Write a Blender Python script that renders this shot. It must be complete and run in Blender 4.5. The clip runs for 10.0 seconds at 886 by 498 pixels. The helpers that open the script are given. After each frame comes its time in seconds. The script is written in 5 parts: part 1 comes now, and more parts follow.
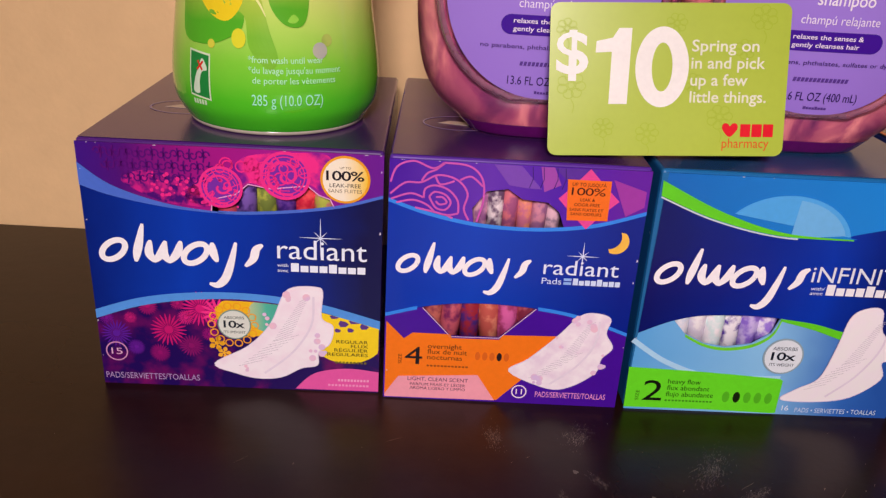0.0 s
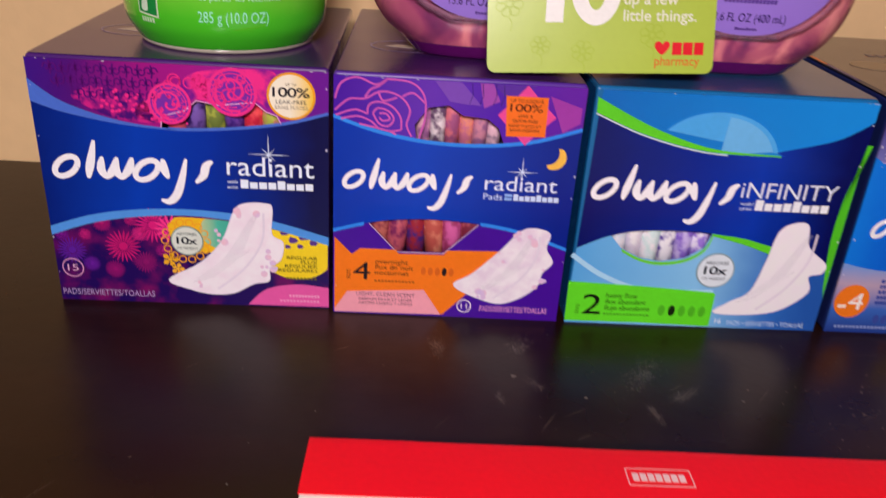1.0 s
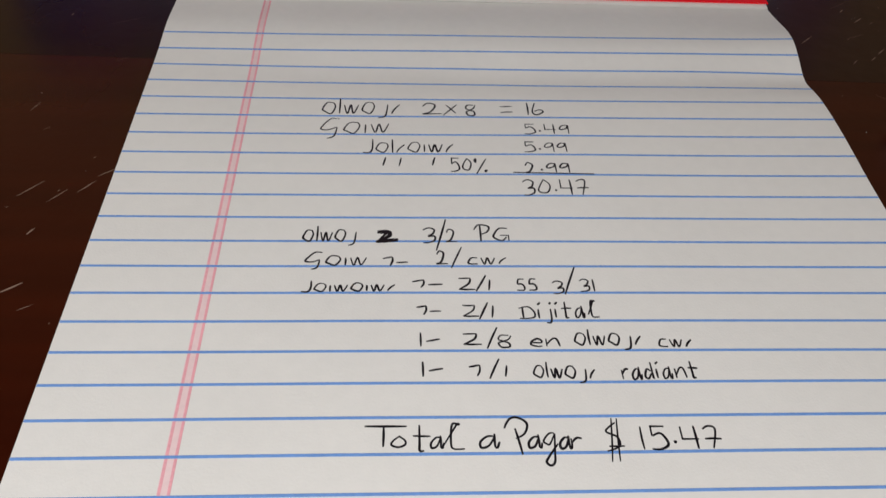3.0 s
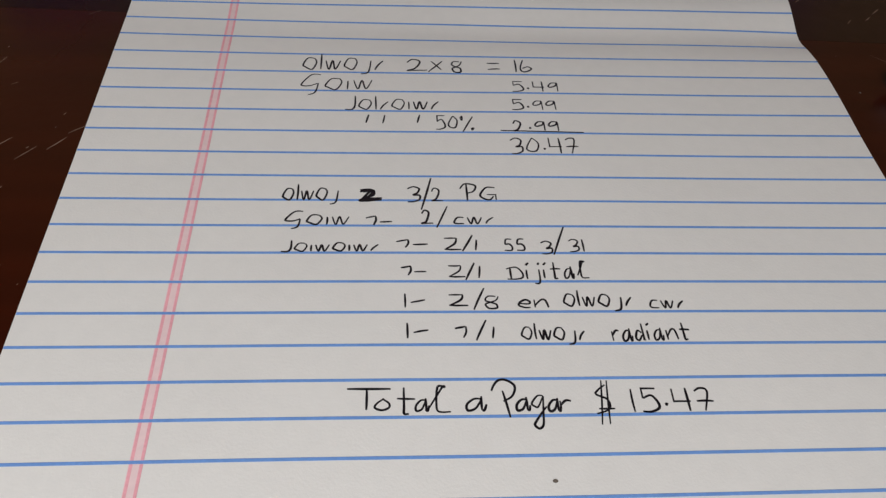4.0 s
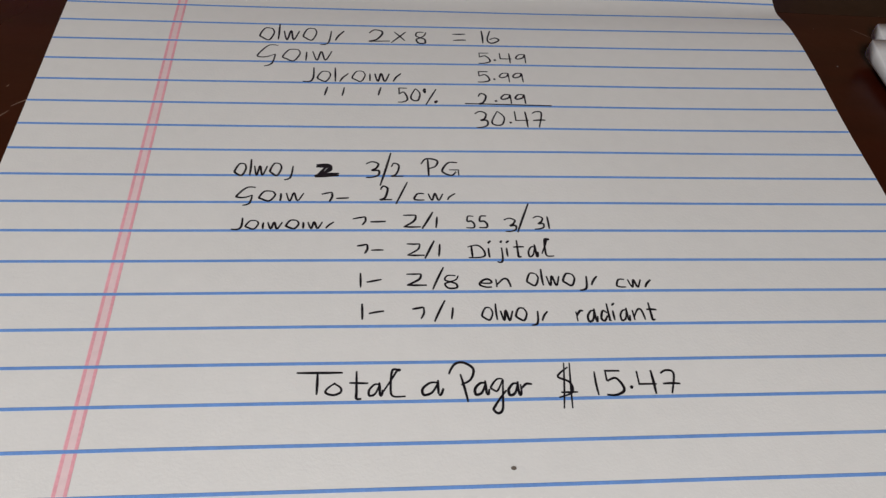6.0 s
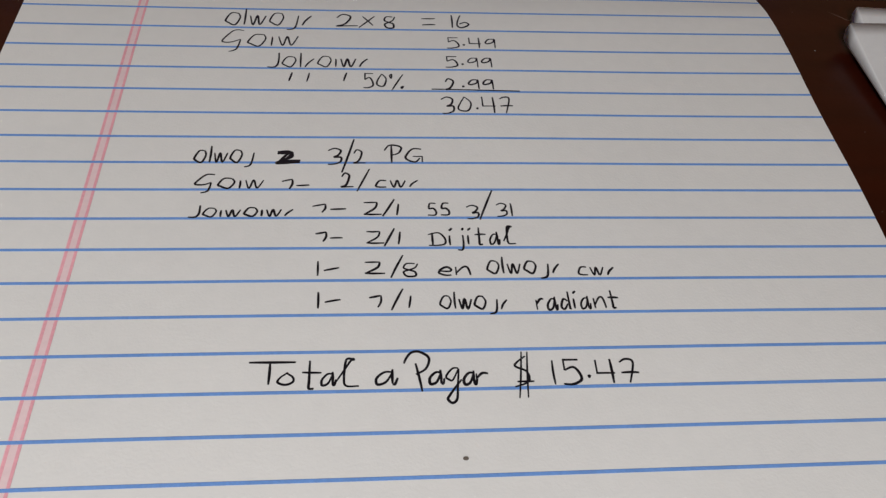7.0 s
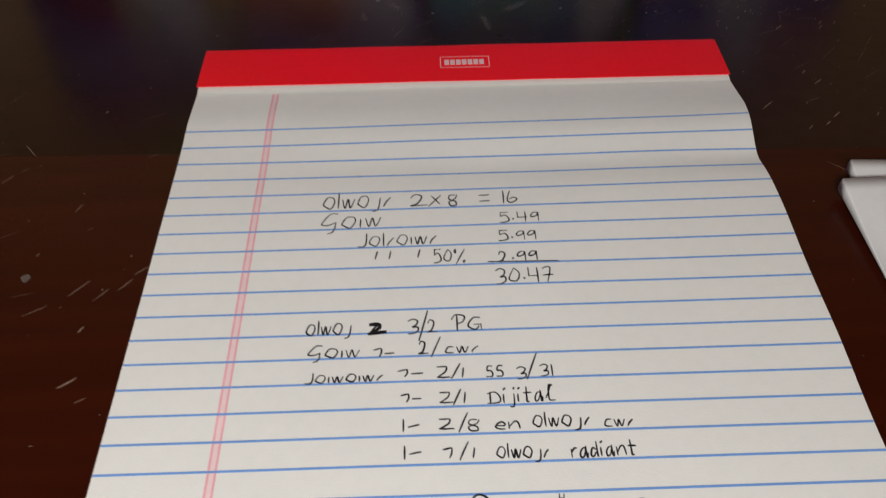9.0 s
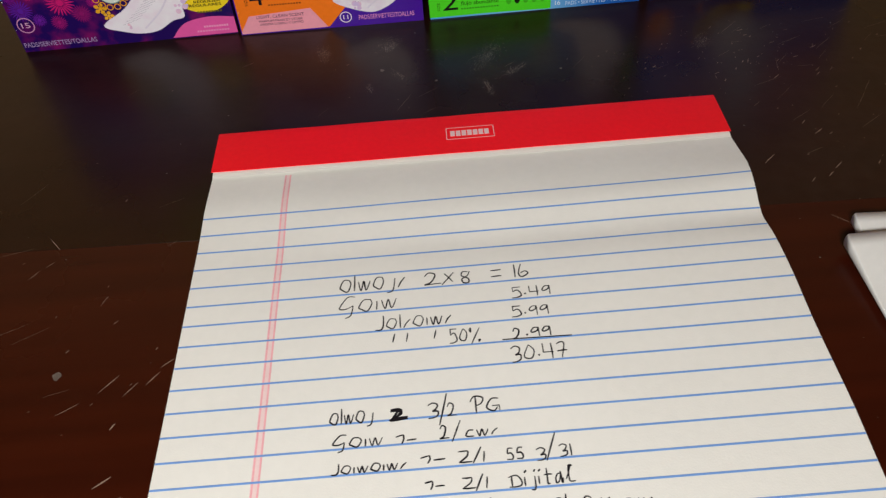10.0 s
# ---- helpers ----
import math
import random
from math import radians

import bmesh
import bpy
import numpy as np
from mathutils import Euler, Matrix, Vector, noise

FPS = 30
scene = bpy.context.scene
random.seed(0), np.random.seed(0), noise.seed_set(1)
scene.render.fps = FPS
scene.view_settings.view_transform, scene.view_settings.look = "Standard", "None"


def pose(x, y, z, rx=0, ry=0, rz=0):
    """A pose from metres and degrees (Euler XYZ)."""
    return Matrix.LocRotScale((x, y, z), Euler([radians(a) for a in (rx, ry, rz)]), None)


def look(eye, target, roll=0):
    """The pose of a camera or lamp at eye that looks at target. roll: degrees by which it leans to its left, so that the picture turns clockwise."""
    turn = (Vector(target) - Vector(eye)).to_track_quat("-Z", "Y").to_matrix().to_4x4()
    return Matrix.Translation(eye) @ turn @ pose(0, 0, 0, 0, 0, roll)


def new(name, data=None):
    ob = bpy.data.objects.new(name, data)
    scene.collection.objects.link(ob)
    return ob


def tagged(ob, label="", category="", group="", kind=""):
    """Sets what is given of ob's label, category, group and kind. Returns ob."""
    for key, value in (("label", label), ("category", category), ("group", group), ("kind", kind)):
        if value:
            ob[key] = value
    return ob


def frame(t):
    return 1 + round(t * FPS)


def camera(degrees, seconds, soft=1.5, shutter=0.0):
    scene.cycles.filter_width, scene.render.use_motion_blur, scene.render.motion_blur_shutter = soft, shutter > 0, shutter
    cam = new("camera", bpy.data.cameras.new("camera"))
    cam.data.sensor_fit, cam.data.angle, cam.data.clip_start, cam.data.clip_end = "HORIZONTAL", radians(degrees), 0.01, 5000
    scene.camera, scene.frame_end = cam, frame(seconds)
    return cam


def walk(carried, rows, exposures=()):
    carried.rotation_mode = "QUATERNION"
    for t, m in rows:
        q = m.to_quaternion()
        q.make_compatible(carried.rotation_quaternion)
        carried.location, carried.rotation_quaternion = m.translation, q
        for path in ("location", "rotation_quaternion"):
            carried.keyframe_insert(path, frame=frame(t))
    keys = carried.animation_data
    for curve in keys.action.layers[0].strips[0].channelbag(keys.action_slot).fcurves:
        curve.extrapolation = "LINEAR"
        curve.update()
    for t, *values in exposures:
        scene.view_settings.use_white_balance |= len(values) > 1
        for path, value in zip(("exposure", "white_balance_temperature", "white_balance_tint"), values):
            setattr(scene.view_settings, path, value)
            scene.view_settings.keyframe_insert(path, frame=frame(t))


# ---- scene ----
# Table top is z = 0; the notepad's top edge lies along x at y = 0.
cam = camera(57.40, 10.0, soft=1.3, shutter=0.35)
ROWS = [
    (0, -0.0943, -0.1862, 0.1885, -0.84, -23.38, 3.37),
    (0.5, -0.0945, -0.1876, 0.1854, -0.65, -22.75, 3),
    (0.8, -0.0849, -0.1961, 0.181, -1.39, -24.16, 3.59),
    (1, -0.0786, -0.2049, 0.1765, -2.35, -25.75, 3.86),
    (1.2, -0.0734, -0.2194, 0.1797, -2.7, -27.02, 4),
    (1.5, -0.0677, -0.2496, 0.1845, -3.59, -28.87, 4.41),
    (1.8, -0.0558, -0.2781, 0.1806, -2.95, -31.98, 4.05),
    (2, -0.0538, -0.2888, 0.1738, -3.6, -35.12, 4.44),
    (2.2, -0.0514, -0.2899, 0.1618, -4.01, -37.98, 4.59),
    (2.5, -0.0435, -0.2971, 0.162, -4.09, -42.26, 4.26),
    (3, -0.0327, -0.2947, 0.1572, -5.44, -46.02, 4.22),
    (4.5, -0.0324, -0.2924, 0.1489, -7.77, -48.08, 6.11),
    (5, -0.0308, -0.2936, 0.1471, -7.8, -48.42, 6.24),
    (5.5, -0.0296, -0.2904, 0.1453, -8.97, -48.54, 7),
    (7, -0.0165, -0.2873, 0.1429, -9.06, -49.92, 6.74),
    (7.5, -0.0151, -0.2956, 0.1482, -8.51, -49.31, 6.48),
    (8, -0.0229, -0.3043, 0.1533, -7.46, -49.24, 5.95),
    (8.2, -0.0275, -0.3069, 0.1576, -6.83, -49.06, 5.25),
    (8.5, -0.0201, -0.2963, 0.1813, -5.52, -48.99, 3.93),
    (8.7, -0.0166, -0.292, 0.1932, -3.85, -48.19, 1.99),
    (9, -0.0172, -0.2942, 0.2073, -1.56, -48.05, -0.44),
    (9.2, -0.0143, -0.293, 0.2168, -0.58, -47.83, -2.25),
    (9.5, -0.0079, -0.2872, 0.2255, 0.17, -46.7, -4.38),
    (10, -0.0155, -0.2832, 0.2272, -0.04, -46.86, -4.56),
]


def eye_pose(x, y, z, yaw, pitch, roll):
    ahead = Vector((-math.sin(radians(yaw)) * math.cos(radians(pitch)), math.cos(radians(yaw)) * math.cos(radians(pitch)), math.sin(radians(pitch))))
    eye = Vector((x, y, z))
    return look(eye, eye + ahead, roll)


walk(cam, [(r[0], eye_pose(*r[1:])) for r in ROWS],
     [(0.0, -0.2, 6350, 27), (0.5, -0.22, 5850, 24), (1.2, -0.22, 6600, 23), (1.5, -0.28, 7400, 21), (2.0, -0.40, 6450, 12), (2.5, -0.76, 5800, 10), (3.0, -0.99, 5600, 9), (4.5, -1.2, 5550, 10),
      (8.0, -1.23, 5550, 10), (9.0, -0.92, 5700, 8), (10.0, -0.54, 5800, 6)])

# ---- light: one added warm area lamp, unseen, in a closed room, faint ambient ----
world = bpy.data.worlds.new("room_air")
scene.world = world
world.use_nodes = True
world.node_tree.nodes["Background"].inputs[0].default_value = (1.0, 0.9, 0.78, 1)
world.node_tree.nodes["Background"].inputs[1].default_value = 0.02
scene.view_settings.exposure = 0.0

WALL_Y, FLOOR_Z, CEIL_Z = 0.256, -0.75, 1.70
LAMP_AT, LAMP_TILT = (-0.12, -0.68, 0.48), 18.0
lamp = bpy.data.lights.new("unseen_key_light", "AREA")
lamp.shape, lamp.size, lamp.energy, lamp.color = "DISK", 0.20, 12.0, (1.0, 0.91, 0.80)
lamp_ob = new("unseen_key_light", lamp)
lamp_ob.matrix_world = pose(*LAMP_AT, LAMP_TILT)


# ---- materials ----
def lin(h):
    out = []
    for i in (0, 2, 4):
        c = int(h[i:i + 2], 16) / 255
        out.append(c / 12.92 if c <= 0.04045 else ((c + 0.055) / 1.055) ** 2.4)
    return (*out, 1.0)


MATS = {}


def mat(name, h, rough=0.35, vary=0.08, scale=60.0, bump=0.0, bscale=900.0, coat=0.0, metal=0.0, trans=0.0, spec=0.5):
    """A plain surface: a base colour with slow and fine unevenness, and a fine relief."""
    if name in MATS:
        return MATS[name]
    m = bpy.data.materials.new(name)
    m.use_nodes = True
    t = m.node_tree
    b = t.nodes["Principled BSDF"]
    tc = t.nodes.new("ShaderNodeTexCoord")
    n1, n2 = t.nodes.new("ShaderNodeTexNoise"), t.nodes.new("ShaderNodeTexNoise")
    n1.inputs["Scale"].default_value, n2.inputs["Scale"].default_value = scale, scale * 12
    n1.inputs["Detail"].default_value = 4
    t.links.new(tc.outputs["Object"], n1.inputs["Vector"])
    t.links.new(tc.outputs["Object"], n2.inputs["Vector"])
    add = t.nodes.new("ShaderNodeMath")
    add.operation = "ADD"
    t.links.new(n1.outputs["Fac"], add.inputs[0])
    t.links.new(n2.outputs["Fac"], add.inputs[1])
    ramp = t.nodes.new("ShaderNodeMapRange")
    ramp.inputs["From Min"].default_value, ramp.inputs["From Max"].default_value = 0.6, 1.4
    ramp.inputs["To Min"].default_value, ramp.inputs["To Max"].default_value = 1 - vary, 1 + vary
    t.links.new(add.outputs[0], ramp.inputs["Value"])
    mul = t.nodes.new("ShaderNodeVectorMath")
    mul.operation = "SCALE"
    mul.inputs[0].default_value = lin(h)[:3]
    t.links.new(ramp.outputs[0], mul.inputs["Scale"])
    t.links.new(mul.outputs[0], b.inputs["Base Color"])
    rr = t.nodes.new("ShaderNodeMapRange")
    rr.inputs["To Min"].default_value, rr.inputs["To Max"].default_value = rough * 0.8, min(1, rough * 1.25)
    t.links.new(n1.outputs["Fac"], rr.inputs["Value"])
    t.links.new(rr.outputs[0], b.inputs["Roughness"])
    b.inputs["Coat Weight"].default_value = coat
    b.inputs["Coat Roughness"].default_value = 0.12
    b.inputs["Metallic"].default_value = metal
    b.inputs["Transmission Weight"].default_value = trans
    b.inputs["Specular IOR Level"].default_value = spec
    if bump:
        nb = t.nodes.new("ShaderNodeTexNoise")
        nb.inputs["Scale"].default_value = bscale
        nb.inputs["Detail"].default_value = 5
        t.links.new(tc.outputs["Object"], nb.inputs["Vector"])
        bp = t.nodes.new("ShaderNodeBump")
        bp.inputs["Strength"].default_value, bp.inputs["Distance"].default_value = bump, 0.0005
        t.links.new(nb.outputs["Fac"], bp.inputs["Height"])
        t.links.new(bp.outputs[0], b.inputs["Normal"])
    MATS[name] = m
    return m


def ink(h, rough=0.3):
    """Printed colour on coated card."""
    return mat("print_" + h, h, rough, 0.05, 45.0, 0.05, 500.0, 0.03, spec=0.2)


def mottled(name, a, b, scale=90.0, lo=0.4, hi=0.6, rough=0.3):
    """Printed card whose colour runs unevenly between two inks."""
    if name in MATS:
        return MATS[name]
    m = bpy.data.materials.new(name)
    m.use_nodes = True
    t = m.node_tree
    p = t.nodes["Principled BSDF"]
    tc, n, r = t.nodes.new("ShaderNodeTexCoord"), t.nodes.new("ShaderNodeTexNoise"), t.nodes.new("ShaderNodeValToRGB")
    n.inputs["Scale"].default_value, n.inputs["Detail"].default_value = scale, 6
    t.links.new(tc.outputs["Object"], n.inputs["Vector"])
    t.links.new(n.outputs["Fac"], r.inputs[0])
    r.color_ramp.elements[0].position, r.color_ramp.elements[1].position = lo, hi
    r.color_ramp.elements[0].color, r.color_ramp.elements[1].color = lin(a), lin(b)
    t.links.new(r.outputs[0], p.inputs["Base Color"])
    p.inputs["Roughness"].default_value, p.inputs["Specular IOR Level"].default_value = rough, 0.2
    MATS[name] = m
    return m


def fade(name, stops, axis, lo, hi, rough=0.3, coat=0.05):
    """Print whose ink runs from colour to colour along one axis of its thing."""
    if name in MATS:
        return MATS[name]
    m = bpy.data.materials.new(name)
    m.use_nodes = True
    t = m.node_tree
    p = t.nodes["Principled BSDF"]
    tc, s, mr, r = (t.nodes.new("ShaderNode" + k) for k in ("TexCoord", "SeparateXYZ", "MapRange", "ValToRGB"))
    n, ad = t.nodes.new("ShaderNodeTexNoise"), t.nodes.new("ShaderNodeMath")
    n.inputs["Scale"].default_value = 60
    t.links.new(tc.outputs["Object"], n.inputs["Vector"])
    t.links.new(tc.outputs["Object"], s.inputs[0])
    t.links.new(s.outputs["XYZ".index(axis)], mr.inputs["Value"])
    mr.inputs["From Min"].default_value, mr.inputs["From Max"].default_value = lo, hi
    ad.operation = "MULTIPLY_ADD"
    t.links.new(n.outputs["Fac"], ad.inputs[0])
    ad.inputs[1].default_value = 0.12
    t.links.new(mr.outputs[0], ad.inputs[2])
    t.links.new(ad.outputs[0], r.inputs[0])
    while len(r.color_ramp.elements) < len(stops):
        r.color_ramp.elements.new(0.5)
    for e, (at, h) in zip(r.color_ramp.elements, stops):
        e.position, e.color = at, lin(h)
    t.links.new(r.outputs[0], p.inputs["Base Color"])
    p.inputs["Roughness"].default_value, p.inputs["Coat Weight"].default_value, p.inputs["Specular IOR Level"].default_value = rough, coat, 0.2
    MATS[name] = m
    return m


def table_material(name, dark, light, painted_sheen=0.0):
    """Dark lacquered wood: long grain, a worn gloss, rubbed patches with their sheen painted paler."""
    m = bpy.data.materials.new(name)
    m.use_nodes = True
    t = m.node_tree
    p = t.nodes["Principled BSDF"]
    tc, mp = t.nodes.new("ShaderNodeTexCoord"), t.nodes.new("ShaderNodeMapping")
    mp.inputs["Scale"].default_value = (3, 40, 40)
    t.links.new(tc.outputs["Object"], mp.inputs["Vector"])
    g, blot, fine = (t.nodes.new("ShaderNodeTexNoise") for _ in range(3))
    g.inputs["Scale"].default_value, g.inputs["Detail"].default_value = 2.5, 8
    t.links.new(mp.outputs[0], g.inputs["Vector"])
    blot.inputs["Scale"].default_value, blot.inputs["Detail"].default_value = 9, 5
    fine.inputs["Scale"].default_value, fine.inputs["Detail"].default_value = 160, 6
    t.links.new(tc.outputs["Object"], blot.inputs["Vector"])
    t.links.new(tc.outputs["Object"], fine.inputs["Vector"])
    r = t.nodes.new("ShaderNodeValToRGB")
    r.color_ramp.elements[0].position, r.color_ramp.elements[1].position = 0.2, 0.85
    r.color_ramp.elements[0].color, r.color_ramp.elements[1].color = dark, light
    t.links.new(g.outputs["Fac"], r.inputs[0])
    mix, worn, speck = t.nodes.new("ShaderNodeMix"), t.nodes.new("ShaderNodeMapRange"), t.nodes.new("ShaderNodeMath")
    mix.data_type = "RGBA"
    worn.inputs["From Min"].default_value, worn.inputs["From Max"].default_value = 0.42, 0.68
    worn.inputs["To Max"].default_value = painted_sheen
    speck.operation = "MULTIPLY"
    t.links.new(blot.outputs["Fac"], worn.inputs["Value"])
    t.links.new(worn.outputs[0], speck.inputs[0])
    t.links.new(fine.outputs["Fac"], speck.inputs[1])
    t.links.new(speck.outputs[0], mix.inputs["Factor"])
    t.links.new(r.outputs[0], mix.inputs["A"])
    mix.inputs["B"].default_value = (0.16, 0.105, 0.085, 1)
    t.links.new(mix.outputs["Result"], p.inputs["Base Color"])
    mr = t.nodes.new("ShaderNodeMapRange")
    mr.inputs["From Min"].default_value, mr.inputs["From Max"].default_value = 0.35, 0.7
    mr.inputs["To Min"].default_value, mr.inputs["To Max"].default_value = 0.25, 0.38
    t.links.new(blot.outputs["Fac"], mr.inputs["Value"])
    t.links.new(mr.outputs[0], p.inputs["Roughness"])
    bp = t.nodes.new("ShaderNodeBump")
    bp.inputs["Strength"].default_value, bp.inputs["Distance"].default_value = 0.12, 0.0006
    t.links.new(fine.outputs["Fac"], bp.inputs["Height"])
    t.links.new(bp.outputs[0], p.inputs["Normal"])
    p.inputs["Specular IOR Level"].default_value = 0.26
    return m


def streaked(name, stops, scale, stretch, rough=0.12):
    """Liquid with refracted light painted in: colours drawn out in soft, bent streaks."""
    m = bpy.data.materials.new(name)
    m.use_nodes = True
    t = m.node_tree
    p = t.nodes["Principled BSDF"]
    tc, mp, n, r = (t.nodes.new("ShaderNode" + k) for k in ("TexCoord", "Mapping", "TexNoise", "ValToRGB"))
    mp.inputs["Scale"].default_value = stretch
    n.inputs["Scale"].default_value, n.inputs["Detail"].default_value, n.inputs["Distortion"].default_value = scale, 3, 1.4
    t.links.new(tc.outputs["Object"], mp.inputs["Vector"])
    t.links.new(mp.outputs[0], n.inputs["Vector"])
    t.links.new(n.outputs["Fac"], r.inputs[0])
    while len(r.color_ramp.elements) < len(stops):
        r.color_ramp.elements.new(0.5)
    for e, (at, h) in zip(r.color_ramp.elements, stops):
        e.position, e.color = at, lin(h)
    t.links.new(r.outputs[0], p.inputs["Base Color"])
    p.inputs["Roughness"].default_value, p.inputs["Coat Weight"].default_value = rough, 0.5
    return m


SHAMPOO = streaked("rose_shampoo_light_streaks", [(0.27, "5a2058"), (0.42, "9c4c6c"), (0.54, "cc7c80"), (0.66, "f4b09c")], 42.0, (1.0, 1.0, 0.6))
WOOD = table_material("dark_lacquered_wood", (0.024, 0.0032, 0.0009, 1), (0.046, 0.0062, 0.0013, 1))
DARK_WOOD = table_material("black_brown_lacquered_wood", (0.011, 0.0027, 0.0008, 1), (0.019, 0.0044, 0.0012, 1), 0.10)
PLASTER = mat("warm_beige_wall_paint", "f7d09a", 0.6, 0.05, 6.0, 0.25, 300.0)
CEILING = mat("ceiling_paint", "e6dccb", 0.8, 0.04, 4.0, 0.2, 200.0)
FLOORING = mat("floor_laminate", "7a5a3c", 0.5, 0.2, 5.0, 0.1, 120.0)
PAPER = mat("ruled_white_paper", "e9e6df", 0.75, 0.025, 25.0, 0.12, 1500.0)
RECEIPT = mat("thermal_receipt_paper", "e8e6e2", 0.5, 0.03, 30.0, 0.08, 900.0)
RED_CARD = mat("red_coated_card", "fa101e", 0.45, 0.05, 40.0, 0.05, 800.0, 0.0, spec=0.22)
BLUE_RULE = mat("blue_ruling_ink", "759ddc", 0.7, 0.12, 150.0)
PINK_RULE = mat("pink_margin_ink", "efacb4", 0.7, 0.12, 150.0)
PEN = mat("black_ballpoint_ink", "15131a", 0.4, 0.3, 400.0)
WHITE = ink("f4f2f4")
INSIDE = mat("carton_board_inside", "5a3a55", 0.7, 0.1, 60.0)


# ---- building helpers ----
def part(name, bm, material, parent=None, label="", smooth=False):
    """Links a bmesh as one mesh object, under a thing or part where one is given."""
    me = bpy.data.meshes.new(name)
    bmesh.ops.recalc_face_normals(bm, faces=bm.faces)
    bm.to_mesh(me)
    bm.free()
    me.materials.append(material)
    if smooth:
        for p in me.polygons:
            p.use_smooth = True
    ob = new(name, me)
    if parent:
        ob.parent = parent
    if label:
        ob["label"] = label
    return ob


def thing(name, m, label, category, group=""):
    ob = new(name)
    ob.empty_display_size = 0.02
    ob.matrix_world = m
    return tagged(ob, label, category, group)


def block(x0, x1, y0, y1, z0, z1, bevel=0.0, segments=2):
    bm = bmesh.new()
    bmesh.ops.create_cube(bm, size=1.0)
    for v in bm.verts:
        v.co = Vector(((x0, x1)[v.co.x > 0], (y0, y1)[v.co.y > 0], (z0, z1)[v.co.z > 0]))
    if bevel:
        bmesh.ops.bevel(bm, geom=bm.edges[:], offset=bevel, segments=segments, affect="EDGES", profile=0.5)
    return bm


def spline(pts, n=6, closed=False):
    """A smooth line through a few control points."""
    out, k = [], len(pts)
    for i in range(k if closed else k - 1):
        if closed:
            a, b, c, d = (pts[(i + j) % k] for j in (-1, 0, 1, 2))
        else:
            a, b, c, d = pts[max(i - 1, 0)], pts[i], pts[i + 1], pts[min(i + 2, k - 1)]
        for s in range(n):
            t = s / n
            out.append(tuple(0.5 * (2 * q + (r - p) * t + (2 * p - 5 * q + 4 * r - w) * t * t + (3 * q - p - 3 * r + w) * t ** 3)
                             for p, q, r, w in zip(a, b, c, d)))
    if not closed:
        out.append(tuple(pts[-1]))
    return out


def ring(cx, cy, rx, ry=None, n=32, a0=0.0, a1=360.0):
    ry = rx if ry is None else ry
    return [(cx + rx * math.cos(radians(a0 + (a1 - a0) * i / n)), cy + ry * math.sin(radians(a0 + (a1 - a0) * i / n))) for i in range(n)]


def flat(u, v, d):
    """Upright front plane, from millimetres: u to the right, v up, d towards the viewer."""
    return Vector((u, -d, v)) / 1000


def fill(bm, pts, d, to=flat, thick=0.12):
    """A flat printed shape with a thin edge."""
    clean = [p for i, p in enumerate(pts) if (p[0] - pts[i - 1][0]) ** 2 + (p[1] - pts[i - 1][1]) ** 2 > 1e-6]
    front = [bm.verts.new(to(u, v, d)) for u, v in clean]
    back = [bm.verts.new(to(u, v, d - thick)) for u, v in clean]
    bm.faces.new(front)
    for i in range(len(front)):
        bm.faces.new((front[i - 1], front[i], back[i], back[i - 1]))
    return bm


def drape(pts, d, to):
    """A printed shape split finely enough to follow a curved surface."""
    bm = bmesh.new()
    bm.faces.new([bm.verts.new((u, v, 0)) for u, v in pts])
    bmesh.ops.triangulate(bm, faces=bm.faces[:])
    bmesh.ops.subdivide_edges(bm, edges=bm.edges[:], cuts=4, use_grid_fill=True)
    for q in bm.verts:
        q.co = to(q.co.x, q.co.y, d)
    return bm


def ribbon(bm, pts, width, d, to=flat, thin=None):
    """A drawn line of a width (its ends as wide as thin, where given)."""
    n = len(pts)
    rows = []
    for i, p in enumerate(pts):
        a, b = pts[max(i - 1, 0)], pts[min(i + 1, n - 1)]
        dx, dy = b[0] - a[0], b[1] - a[1]
        l = math.hypot(dx, dy) or 1
        w = width / 2
        if thin is not None:
            w = (thin + (width - thin) * math.sin(math.pi * i / (n - 1))) / 2
        rows.append((bm.verts.new(to(p[0] - dy / l * w, p[1] + dx / l * w, d)), bm.verts.new(to(p[0] + dy / l * w, p[1] - dx / l * w, d))))
    for r, s in zip(rows, rows[1:]):
        bm.faces.new((r[0], r[1], s[1], s[0]))
    return bm


def shape(name, pts, h, d, parent, label="", to=flat, material=None, thick=0.12):
    return part(name, fill(bmesh.new(), pts, d, to, thick), material or ink(h), parent, label)


def lettering(name, words, h, u, v, height, width, d, parent, to=flat, bold=0.0, slant=0.0, label="", align="l", material=None):
    """Words in the built-in font, laid at (u, v) in millimetres with a cap height and a width."""
    cu = bpy.data.curves.new("letters", "FONT")
    cu.body, cu.resolution_u, cu.offset, cu.shear = words, 3, bold, slant
    cu.space_character = 0.9 if "1" in words and len(words) < 5 else 1.0
    tmp = bpy.data.objects.new("letters", cu)
    scene.collection.objects.link(tmp)
    me = bpy.data.meshes.new_from_object(tmp.evaluated_get(bpy.context.evaluated_depsgraph_get()))
    bpy.data.objects.remove(tmp)
    bpy.data.curves.remove(cu)
    xs = [q.co.x for q in me.vertices]
    x0, x1 = min(xs), max(xs)
    sx, sy = width / (x1 - x0), height / 0.69
    off = u if align == "l" else u - width if align == "r" else u - width / 2
    for q in me.vertices:
        q.co = to(off + (q.co.x - x0) * sx, v + q.co.y * sy, d)
    me.name = name
    me.materials.append(material or ink(h))
    ob = new(name, me)
    ob.parent = parent
    if label:
        ob["label"] = label
    return ob


